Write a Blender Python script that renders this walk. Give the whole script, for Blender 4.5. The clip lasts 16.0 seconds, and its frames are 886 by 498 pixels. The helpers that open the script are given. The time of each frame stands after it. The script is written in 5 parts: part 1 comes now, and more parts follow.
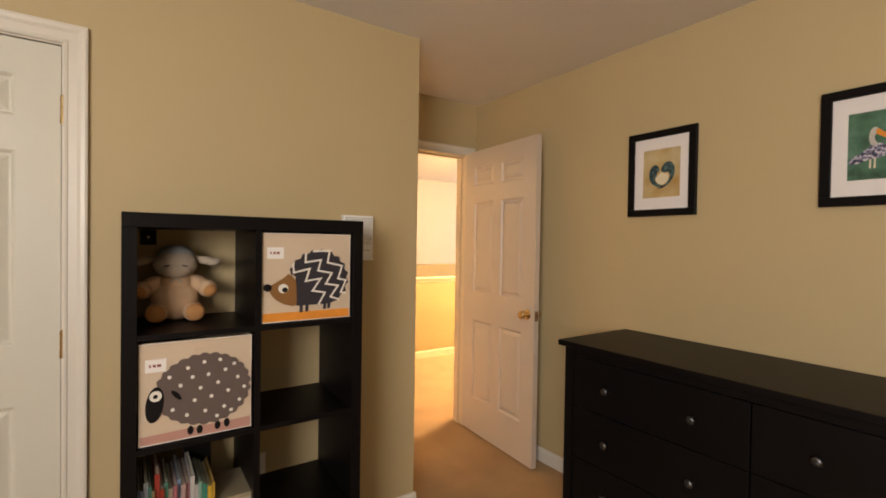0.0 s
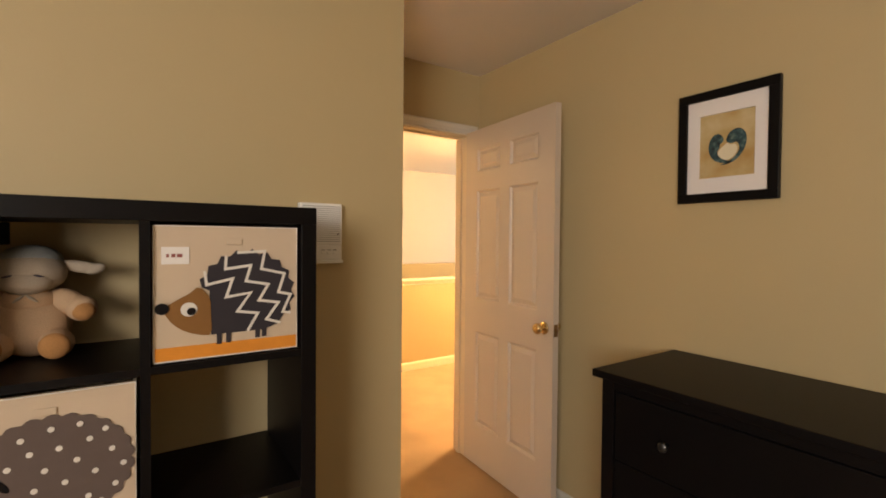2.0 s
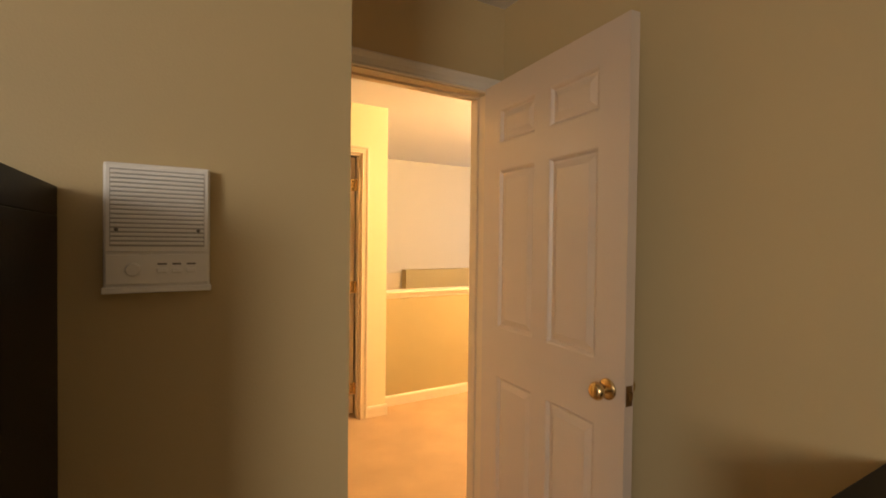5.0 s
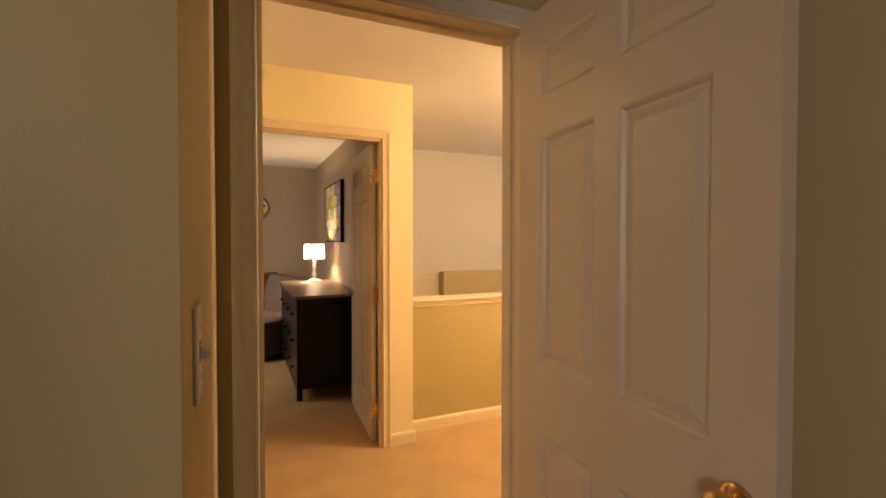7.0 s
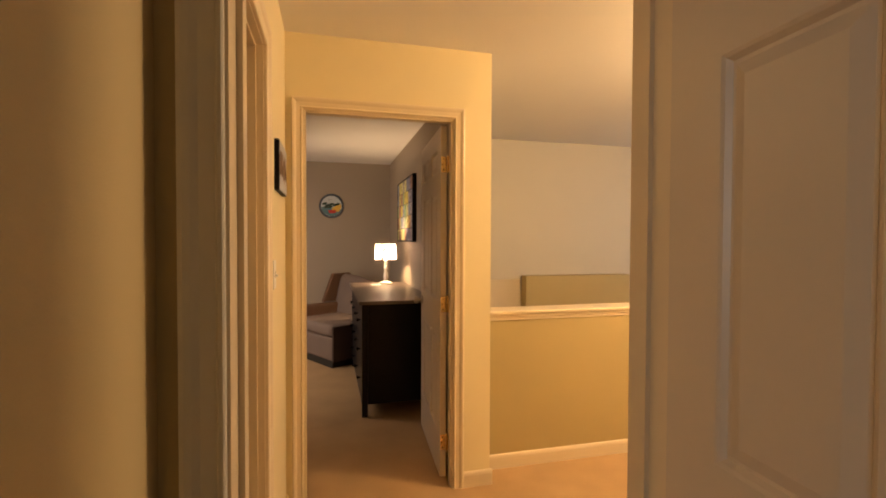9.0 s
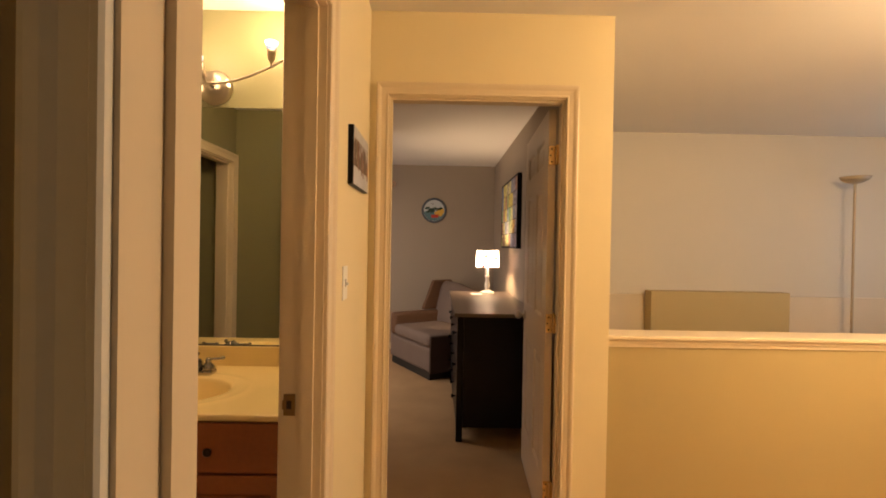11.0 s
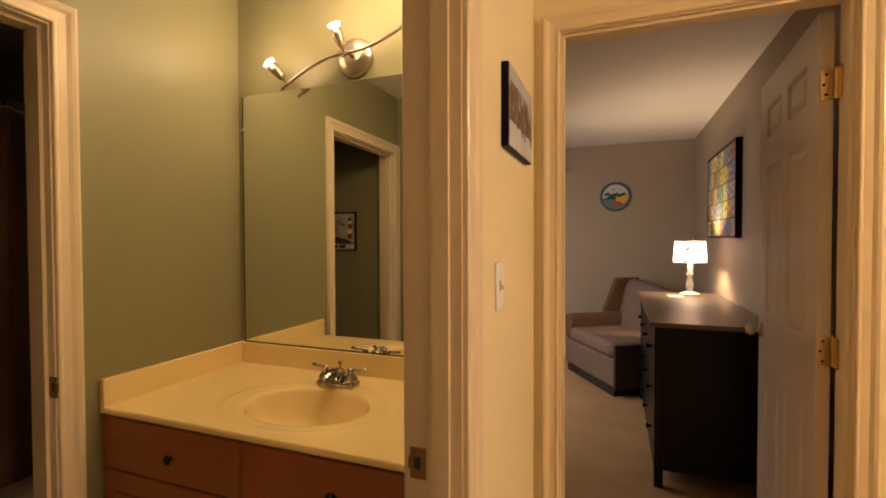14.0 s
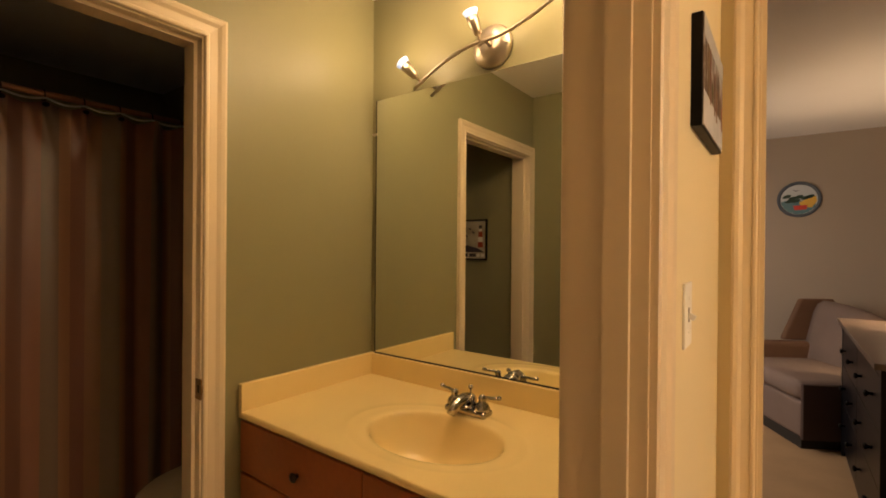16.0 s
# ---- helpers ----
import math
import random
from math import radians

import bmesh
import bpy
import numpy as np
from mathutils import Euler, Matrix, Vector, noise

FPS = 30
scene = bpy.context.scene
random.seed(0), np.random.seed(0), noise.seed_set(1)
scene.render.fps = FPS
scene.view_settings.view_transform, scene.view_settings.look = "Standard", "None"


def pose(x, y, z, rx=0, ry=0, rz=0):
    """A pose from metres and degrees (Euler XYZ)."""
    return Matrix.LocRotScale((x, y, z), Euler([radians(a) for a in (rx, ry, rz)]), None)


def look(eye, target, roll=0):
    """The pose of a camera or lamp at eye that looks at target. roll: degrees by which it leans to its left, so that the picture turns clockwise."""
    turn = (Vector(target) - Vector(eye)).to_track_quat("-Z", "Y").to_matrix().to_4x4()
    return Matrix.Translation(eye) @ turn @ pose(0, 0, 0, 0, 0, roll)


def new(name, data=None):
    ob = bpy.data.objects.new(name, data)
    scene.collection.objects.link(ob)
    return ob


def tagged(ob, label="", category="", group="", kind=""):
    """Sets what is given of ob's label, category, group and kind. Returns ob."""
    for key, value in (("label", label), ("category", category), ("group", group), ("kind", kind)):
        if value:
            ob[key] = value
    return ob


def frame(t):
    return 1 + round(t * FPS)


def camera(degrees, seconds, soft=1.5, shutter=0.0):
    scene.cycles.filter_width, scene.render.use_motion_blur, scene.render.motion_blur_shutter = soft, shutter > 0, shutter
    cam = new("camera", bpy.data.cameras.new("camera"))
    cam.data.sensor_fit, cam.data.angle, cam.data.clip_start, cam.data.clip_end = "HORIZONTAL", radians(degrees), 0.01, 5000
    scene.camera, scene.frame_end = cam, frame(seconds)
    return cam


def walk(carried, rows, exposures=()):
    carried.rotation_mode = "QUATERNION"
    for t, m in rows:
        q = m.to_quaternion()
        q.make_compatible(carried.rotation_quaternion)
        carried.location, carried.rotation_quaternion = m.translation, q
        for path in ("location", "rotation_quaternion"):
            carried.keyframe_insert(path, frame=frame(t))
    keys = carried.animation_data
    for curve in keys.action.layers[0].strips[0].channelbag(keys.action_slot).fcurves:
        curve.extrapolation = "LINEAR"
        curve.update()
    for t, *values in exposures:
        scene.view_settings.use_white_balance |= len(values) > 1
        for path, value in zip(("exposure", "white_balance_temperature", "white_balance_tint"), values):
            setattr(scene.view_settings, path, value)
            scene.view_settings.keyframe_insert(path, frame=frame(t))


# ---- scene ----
cam = camera(88.3, 16.0, 1.8)
EXPOSURES = [(0, 0.74, 6400, 10), (2, 0.62, 6700, 10), (4, 0.38, 7000, 10), (6.5, -0.15, 6800, 10), (8, -0.52, 6800, 10), (9, -0.58, 6800, 10), (11.5, -0.66, 6200, 10), (13, -0.70, 6050, 10), (14.5, -0.66, 6250, 10), (16, -0.64, 6300, 10)]
PATH = [
    (0, (0.368, 0.525, 1.385), (1.492, 2.179, 1.354), 0.9),
    (0.5, (0.443, 0.603, 1.382), (1.576, 2.251, 1.358), 1.0),
    (1, (0.559, 0.702, 1.383), (1.697, 2.347, 1.351), 0.7),
    (1.5, (0.655, 0.826, 1.377), (1.784, 2.476, 1.342), 0.5),
    (2, (0.708, 0.964, 1.379), (1.823, 2.624, 1.338), 0.5),
    (2.5, (0.791, 1.059, 1.379), (1.881, 2.735, 1.339), 0.5),
    (3, (0.906, 1.158, 1.378), (1.989, 2.839, 1.335), 0.3),
    (3.5, (1.005, 1.253, 1.372), (2.07, 2.946, 1.34), 0.3),
    (4, (1.093, 1.383, 1.383), (2.144, 3.084, 1.347), 0.4),
    (6.5, (1.535, 1.951, 1.382), (2.411, 3.749, 1.35), 0.4),
    (7, (1.627, 2.064, 1.382), (2.442, 3.89, 1.342), 0.0),
    (7.5, (1.711, 2.185, 1.383), (2.457, 4.04, 1.338), 0.1),
    (8, (1.766, 2.303, 1.388), (2.423, 4.192, 1.333), 0.2),
    (8.5, (1.789, 2.442, 1.387), (2.361, 4.358, 1.331), 0.2),
    (9, (1.814, 2.549, 1.386), (2.302, 4.488, 1.343), 0.2),
    (11.5, (1.94, 3.005, 1.374), (1.841, 5.002, 1.356), 0.9),
    (12, (1.95, 3.093, 1.372), (1.742, 5.082, 1.345), 0.5),
    (12.5, (1.952, 3.179, 1.366), (1.635, 5.154, 1.332), 0.1),
    (13, (1.95, 3.247, 1.349), (1.508, 5.197, 1.309), -0.3),
    (13.5, (1.915, 3.33, 1.35), (1.332, 5.243, 1.305), -0.3),
    (14, (1.87, 3.393, 1.354), (1.16, 5.262, 1.312), -0.2),
    (14.5, (1.841, 3.446, 1.353), (1.008, 5.264, 1.32), -0.0),
    (15, (1.808, 3.493, 1.357), (0.843, 5.245, 1.334), 0.1),
    (15.5, (1.769, 3.533, 1.36), (0.686, 5.214, 1.342), 0.4),
    (16, (1.742, 3.559, 1.358), (0.548, 5.163, 1.351), 0.5),
]
walk(cam, [(t, look(eye, target, roll)) for t, eye, target, roll in PATH], EXPOSURES)

# ---- world and large lights ----
world = bpy.data.worlds.new("sky")
scene.world = world
world.use_nodes = True
wn = world.node_tree.nodes
sky = wn.new("ShaderNodeTexSky")
sky.sky_type, sky.sun_disc, sky.sun_elevation, sky.sun_rotation = "NISHITA", False, radians(35), radians(200)
world.node_tree.links.new(sky.outputs[0], wn["Background"].inputs[0])
wn["Background"].inputs[1].default_value = 0.1


def area_light(name, m, w, h, watts, colour):
    d = bpy.data.lights.new(name, "AREA")
    d.shape, d.size, d.size_y, d.energy, d.color = "RECTANGLE", w, h, watts, colour
    ob = new(name, d)
    ob.matrix_basis = m
    return ob


def point_light(name, place, watts, colour, radius=0.04):
    d = bpy.data.lights.new(name, "POINT")
    d.energy, d.color, d.shadow_soft_size = watts, colour, radius
    ob = new(name, d)
    ob.location = place
    return ob


WARM = (1.0, 0.66, 0.33)
area_light("window_daylight", look((-1.44, -0.8, 1.76), (1.4, 1.6, 2.1)), 1.2, 1.1, 56, (0.98, 0.90, 0.82))
point_light("hall_bulb", (4.15, 4.02, 2.24), 225, WARM, 0.14)
point_light("bedroom_lamp_bulb", (2.415, 7.46, 1.238), 72, (1.0, 0.66, 0.36), 0.04)
area_light("bedroom_window_daylight", look((0.28, 6.9, 1.4), (1.0, 8.0, 0.3)), 1.2, 1.2, 42, (1.0, 0.81, 0.66))
area_light("stair_window_daylight", look((6.46, 5.3, 1.5), (3.0, 5.3, 1.5)), 2.2, 1.3, 21, (0.86, 0.92, 1.0))

# ---- materials ----
def material(name, colour, rough=0.6, metal=0.0, vary=0.08, scale=3.0, grain=0.05, grain_scale=120.0, bump=0.02, coords="Object", spec=0.5):
    m = bpy.data.materials.new(name)
    m.use_nodes = True
    n, l = m.node_tree.nodes, m.node_tree.links
    b = n["Principled BSDF"]
    b.inputs["Roughness"].default_value, b.inputs["Metallic"].default_value = rough, metal
    b.inputs["Specular IOR Level"].default_value = spec
    tc = n.new("ShaderNodeTexCoord")
    big, fine = n.new("ShaderNodeTexNoise"), n.new("ShaderNodeTexNoise")
    big.inputs["Scale"].default_value, big.inputs["Detail"].default_value = scale, 4
    fine.inputs["Scale"].default_value, fine.inputs["Detail"].default_value = grain_scale, 3
    for t in (big, fine):
        l.new(tc.outputs[coords], t.inputs["Vector"])
    mix = n.new("ShaderNodeMath")
    mix.operation = "MULTIPLY_ADD"
    mix.inputs[1].default_value = vary
    l.new(big.outputs[0], mix.inputs[0])
    mix2 = n.new("ShaderNodeMath")
    mix2.operation = "MULTIPLY_ADD"
    mix2.inputs[1].default_value = grain
    l.new(fine.outputs[0], mix2.inputs[0])
    l.new(mix.outputs[0], mix2.inputs[2])
    mix.inputs[2].default_value = 1.0 - (vary + grain) / 2
    hsv = n.new("ShaderNodeHueSaturation")
    hsv.inputs["Color"].default_value = (*colour, 1)
    l.new(mix2.outputs[0], hsv.inputs["Value"])
    l.new(hsv.outputs[0], b.inputs["Base Color"])
    if bump:
        bm = n.new("ShaderNodeBump")
        bm.inputs["Strength"].default_value, bm.inputs["Distance"].default_value = bump, 0.01
        l.new(fine.outputs[0], bm.inputs["Height"])
        l.new(bm.outputs[0], b.inputs["Normal"])
    return m


def glowing(name, colour, strength):
    m = bpy.data.materials.new(name)
    m.use_nodes = True
    b = m.node_tree.nodes["Principled BSDF"]
    b.inputs["Base Color"].default_value = (*colour, 1)
    b.inputs["Emission Color"].default_value = (*colour, 1)
    b.inputs["Emission Strength"].default_value = strength
    return m


TAN = material("tan_paint", (0.515, 0.408, 0.225), 0.55, vary=0.05, grain=0.03, grain_scale=260, bump=0.05)
HALL = material("cream_paint", (0.75, 0.645, 0.42), 0.55, vary=0.05, grain=0.03, grain_scale=260, bump=0.05)
# Yellower stairwell paint, its colour also darkened to stand for weaker hall light.
HALFP = material("dimmed_yellow_paint", (0.40, 0.315, 0.152), 0.55, vary=0.05, grain=0.03, grain_scale=260, bump=0.05)
GREEN = material("olive_green_paint", (0.258, 0.246, 0.138), 0.4, vary=0.05, grain=0.03, grain_scale=260, bump=0.05)
TAUPE = material("taupe_paint", (0.36, 0.295, 0.225), 0.6, vary=0.05, grain=0.03, grain_scale=260, bump=0.05)
GREY = material("greige_paint", (0.51, 0.475, 0.425), 0.6, vary=0.05, grain=0.03, grain_scale=260, bump=0.05)
CEIL = material("ceiling_white", (0.76, 0.74, 0.73), 0.8, vary=0.04, grain=0.06, grain_scale=180, bump=0.08)
TRIM = material("trim_white", (0.70, 0.66, 0.58), 0.35, vary=0.04, scale=6, grain=0.02, bump=0.01)
TRIMH = material("trim_almond", (0.68, 0.565, 0.405), 0.35, vary=0.05, scale=6, grain=0.02, bump=0.01)
DOORC = material("closet_door_white", (0.65, 0.635, 0.55), 0.38, vary=0.05, scale=5, grain=0.03, grain_scale=90, bump=0.02)
DOORW = material("door_cream_white", (0.59, 0.50, 0.405), 0.38, vary=0.05, scale=5, grain=0.03, grain_scale=90, bump=0.02)
CARPET = material("beige_carpet", (0.46, 0.305, 0.165), 0.95, vary=0.45, scale=3.2, grain=0.34, grain_scale=330, bump=0.5, spec=0.1)
BLACK = material("black_brown_wood", (0.0050, 0.0040, 0.0042), 0.42, vary=0.3, scale=8, grain=0.2, bump=0.02, spec=0.13)
BRASS = material("polished_brass", (0.68, 0.50, 0.25), 0.26, 1.0, vary=0.1, bump=0)
CHROME = material("chrome", (0.75, 0.74, 0.72), 0.08, 1.0, vary=0.05, bump=0)
NICKEL = material("brushed_nickel", (0.50, 0.44, 0.37), 0.32, 1.0, vary=0.1, grain=0.1, bump=0.01)
DARK = material("dark_void", (0.03, 0.025, 0.02), 0.9)


# ---- mesh helpers ----
def cuboid(bm, x0, x1, y0, y1, z0, z1, bevel=0.0):
    r = bmesh.ops.create_cube(bm, size=1.0, matrix=Matrix.Translation(((x0 + x1) / 2, (y0 + y1) / 2, (z0 + z1) / 2)) @ Matrix.Diagonal((abs(x1 - x0), abs(y1 - y0), abs(z1 - z0), 1)))
    if bevel:
        edges = list({e for v in r["verts"] for e in v.link_edges})
        bmesh.ops.bevel(bm, geom=edges, offset=bevel, segments=2, affect="EDGES", profile=0.5)
    return bm


def box_mesh(x0, x1, y0, y1, z0, z1, bevel=0.0):
    return cuboid(bmesh.new(), x0, x1, y0, y1, z0, z1, bevel)


def finish(name, bm, mat, smooth=False):
    me = bpy.data.meshes.new(name)
    bmesh.ops.recalc_face_normals(bm, faces=bm.faces)
    bm.to_mesh(me)
    bm.free()
    me.materials.append(mat)
    if smooth:
        me.shade_smooth()
    return new(name, me)


def part(name, bm, mat, parent, label="", smooth=False):
    ob = finish(name, bm, mat, smooth)
    ob.parent = parent
    if label:
        ob["label"] = label
    return ob


def structure(name, bm, mat, label="", category="", smooth=False):
    return tagged(finish(name, bm, mat, smooth), label, category, kind="structure")


def thing(name, m, label, category, group=""):
    ob = new(name)
    ob.matrix_basis = m
    ob.empty_display_size = 0.1
    return tagged(ob, label, category, group)


def lathe(bm, prof, m=Matrix(), seg=24):
    """Turn a profile of (radius, height) about z."""
    rings = []
    for r, z in prof:
        rings.append([bm.verts.new(m @ Vector((r * math.cos(a * math.tau / seg), r * math.sin(a * math.tau / seg), z))) for a in range(seg)])
    for a, b in zip(rings, rings[1:]):
        for k in range(seg):
            bm.faces.new((a[k], a[(k + 1) % seg], b[(k + 1) % seg], b[k]))
    for ring in (rings[0], rings[-1]):
        bm.faces.new(ring)
    return bm


def tube(bm, pts, r, seg=10):
    pts = [Vector(p) for p in pts]
    rings = []
    for i, p in enumerate(pts):
        d = (pts[min(i + 1, len(pts) - 1)] - pts[max(i - 1, 0)]).normalized()
        q = d.to_track_quat("Z", "Y").to_matrix()
        rad = r[i] if isinstance(r, (list, tuple)) else r
        rings.append([bm.verts.new(p + q @ Vector((rad * math.cos(a * math.tau / seg), rad * math.sin(a * math.tau / seg), 0))) for a in range(seg)])
    for a, b in zip(rings, rings[1:]):
        for k in range(seg):
            bm.faces.new((a[k], a[(k + 1) % seg], b[(k + 1) % seg], b[k]))
    bm.faces.new(rings[0])
    bm.faces.new(rings[-1])
    return bm


def ball(bm, c, rx, ry=None, rz=None, u=18, v=12, m=None):
    mm = Matrix.Translation(c) @ (m or Matrix()) @ Matrix.Diagonal((rx, ry or rx, rz or rx, 1))
    bmesh.ops.create_uvsphere(bm, u_segments=u, v_segments=v, radius=1.0, matrix=mm)
    return bm


# ---- large structure ----
H = 2.42
PX = 2.530      # picture wall
SY = 2.545      # shelf wall
AX = 1.577      # alcove side wall
DY0, DY1 = 3.274, 3.394  # wall of the bedroom door
D1 = (1.656, 2.458, 2.046)
HX0, HX1 = 1.495, 1.605  # wall between hall and bathroom
BD = (3.455, 4.205, 2.050)
WY0, WY1 = 4.970, 5.070  # wall of the far bedroom's door
D2 = (1.677, 2.499, 2.057)
BX, BY = 0.390, 4.888    # bathroom side wall and mirror wall
TD = (3.437, 4.218, 1.975)
BH = 2.365
EX = 2.650      # far bedroom, wall with the frame
FY = 8.920      # far bedroom, end wall
CY = (-0.62, 0.184, 2.050)   # closet opening


def wall(name, pieces, mat, label):
    bm = bmesh.new()
    for p in pieces:
        cuboid(bm, *p)
    return structure(name, bm, mat, label, "wall")


def along_x(x0, x1, y0, y1, h, *holes):
    """Pieces of a wall along x with door holes (x0, x1, top)."""
    out, x = [], x0
    for a, b, top in holes:
        out += [(x, a, y0, y1, 0, h), (a, b, y0, y1, top, h)]
        x = b
    return out + [(x, x1, y0, y1, 0, h)]


def along_y(y0, y1, x0, x1, h, *holes):
    return [(p[2], p[3], p[0], p[1], p[4], p[5]) for p in along_x(y0, y1, x0, x1, h, *holes)]


structure("floor", box_mesh(-2.2, 8.0, -2.4, 9.2, -0.25, 0.0), CARPET, "beige cut-pile carpet running through the rooms", "carpet")
structure("ceiling", box_mesh(-2.2, 8.0, -2.4, 9.2, H, H + 0.2), CEIL, "flat white painted ceiling", "ceiling")
structure("ceiling_bathroom", box_mesh(-1.7, HX0 - 0.002, DY1, BY + 0.002, BH, H - 0.004), CEIL, "lower white bathroom ceiling", "ceiling")

# Unseen pale floor sheet, added to bounce light up into the bathroom and toilet room.
structure("floor_bathroom", box_mesh(-1.6, HX0 - 0.004, DY1 + 0.002, BY - 0.002, 0.0, 0.006), material("pale_bounce_vinyl", (0.70, 0.64, 0.54), 0.4, vary=0.1, grain=0.05), "unseen pale cream bathroom floor sheet added to bounce light", "vinyl floor")

# first bedroom
wall("wall_picture", [(PX, PX + 0.11, -1.9, DY0, 0, H)], TAN, "tan painted bedroom wall with framed pictures")
wall("wall_shelf", along_x(-1.5, AX, SY, SY + 0.11, H, CY), TAN, "tan painted bedroom wall behind the bookcase")
wall("wall_alcove", [(AX - 0.11, AX, SY + 0.11, DY0, 0, H)], TAN, "tan painted side wall of the entry alcove")
wall("wall_entry", along_x(AX - 0.11, PX + 0.11, DY0, (DY0 + DY1) / 2, H, D1), TAN, "tan painted wall around the bedroom door")
wall("wall_rear", [(-1.61, PX + 0.11, -2.01, -1.9, 0, H)], TAN, "tan painted bedroom wall")
wall("wall_west", [(-1.61, -1.5, -1.9, -1.5, 0, H), (-1.61, -1.5, -0.1, SY + 0.75, 0, H), (-1.61, -1.5, -1.5, -0.1, 0, 1.06), (-1.61, -1.5, -1.5, -0.1, 2.36, H)], TAN, "tan painted bedroom wall with a window")
wall("wall_closet", [(-1.5, 0.4, SY + 0.7, SY + 0.75, 0, H)], TAN, "plain closet back wall")
# hall
wall("wall_entry_hall", along_x(HX1, 6.5, (DY0 + DY1) / 2, DY1, H, D1), HALL, "cream painted hall wall around the bedroom door")
wall("wall_hall_bath", along_y(DY1, WY1, (HX0 + HX1) / 2, HX1, H, BD), HALL, "cream painted hall wall beside the bathroom door")
wall("wall_hall_end", along_x(HX1, 2.70, WY0, (WY0 + WY1) / 2, H, D2), HALL, "cream painted hall wall around the far bedroom door")
wall("wall_stair_side", [(2.67, 2.70, (WY0 + WY1) / 2, 7.0, 0, H)], HALL, "cream painted wall beside the stairwell")
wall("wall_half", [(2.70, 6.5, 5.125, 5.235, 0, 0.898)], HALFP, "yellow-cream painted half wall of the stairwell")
wall("wall_stair_far", [(2.70, 6.5, 7.0, 7.1, 0, H)], GREY, "greige wall across the stairwell")
wall("wall_stair_end", [(6.5, 6.6, DY0, 4.1, 0, H), (6.5, 6.6, 6.5, 7.1, 0, H), (6.5, 6.6, 4.1, 6.5, 0, 0.8), (6.5, 6.6, 4.1, 6.5, 2.2, H)], GREY, "greige wall at the end of the stairwell")
# bathroom
wall("wall_bath_hall", along_y(DY1, BY, HX0, (HX0 + HX1) / 2, H, BD), GREEN, "olive green bathroom wall around its door")
wall("wall_bath_mirror", [(-1.7, HX0, BY, BY + 0.09, 0, H)], GREEN, "olive green bathroom wall behind the mirror")
wall("wall_bath_side", along_y(DY1, BY, BX - 0.11, BX, H, TD), GREEN, "olive green wall between vanity and toilet room")
wall("wall_bath_rear", [(-1.7, HX0, DY1 - 0.06, DY1, 0, H)], GREEN, "olive green bathroom wall")
wall("wall_tub", [(-1.7, -1.6, DY1, BY, 0, H)], GREEN, "olive green wall behind the bathtub")
# far bedroom
wall("wall_far_entry", along_x(0.1, 2.67, (WY0 + WY1) / 2, WY1, H, D2), TAUPE, "taupe painted wall around the far bedroom door")
wall("wall_far_frame", [(EX, 2.67, WY1, FY, 0, H)], TAUPE, "taupe painted wall with the framed print")
wall("wall_far_end", [(0.1, 2.67, FY, FY + 0.1, 0, H)], TAUPE, "taupe painted end wall of the far bedroom")
wall("wall_far_window", [(0.1, 0.2, WY1, 6.2, 0, H), (0.1, 0.2, 7.6, FY, 0, H), (0.1, 0.2, 6.2, 7.6, 0, 0.8), (0.1, 0.2, 6.2, 7.6, 2.1, H)], TAUPE, "taupe painted wall with a window")

CASING = [(0.0, 0.0), (0.0, 0.010), (0.004, 0.013), (0.012, 0.013), (0.016, 0.010), (0.044, 0.012), (0.057, 0.017), (0.070, 0.019), (0.079, 0.017), (0.079, 0.0)]


def casing(name, axis, face, out, a0, a1, top, mat=None, reveal=0.005, width=0.079):
    """Mitred door casing round an opening a0..a1 of a wall face; out is +1 or -1 along the wall's normal."""
    bm = bmesh.new()
    rows = []
    for u, v in CASING:
        u = u * width / 0.079 + reveal
        line = [(a0 - u, 0), (a0 - u, top + u), (a1 + u, top + u), (a1 + u, 0)]
        w = face + out * v
        rows.append([bm.verts.new((a, w, z) if axis == "x" else (w, a, z)) for a, z in line])
    for r, s in zip(rows, rows[1:]):
        for k in range(3):
            bm.faces.new((r[k], r[k + 1], s[k + 1], s[k]))
    for k in (0, 3):
        bm.faces.new([r[k] for r in rows])
    return structure(name, bm, mat or TRIM, "cream-white moulded door casing", "door casing")


def jamb(name, axis, w0, w1, a0, a1, top, stop, mat=None):
    """Flat jamb boards lining an opening, with a door stop at stop."""
    t, bm = 0.018, bmesh.new()
    for a, b, z0, z1 in ((a0 - 0.001, a0 + t, 0, top), (a1 - t, a1 + 0.001, 0, top), (a0 + t, a1 - t, top - t, top + 0.001)):
        cuboid(bm, *((a, b, w0, w1) if axis == "x" else (w0, w1, a, b)), z0, z1)
    for a, b, z0, z1 in ((a0 + t, a0 + t + 0.010, 0, top - t), (a1 - t - 0.010, a1 - t, 0, top - t), (a0 + t + 0.010, a1 - t - 0.010, top - t - 0.010, top - t)):
        cuboid(bm, *((a, b, stop - 0.017, stop + 0.017) if axis == "x" else (stop - 0.017, stop + 0.017, a, b)), z0, z1)
    return structure(name, bm, mat or TRIM, "cream-white door jamb with a stop", "door jamb")


def framed(i, axis, w0, w1, o, stop):
    t = 0.018
    jamb("door_jamb_%d" % i, axis, w0, w1, o[0], o[1], o[2], stop, TRIMH)
    wide = {1: 0.060, 2: 0.055, 3: 0.079, 4: 0.062}[i]
    casing("door_casing_%da" % i, axis, w0, -1, o[0] + t, o[1] - t, o[2] - t, TRIM if i == 1 else TRIMH, 0.005, wide)
    casing("door_casing_%db" % i, axis, w1, 1, o[0] + t, o[1] - t, o[2] - t, TRIMH, 0.005, wide)


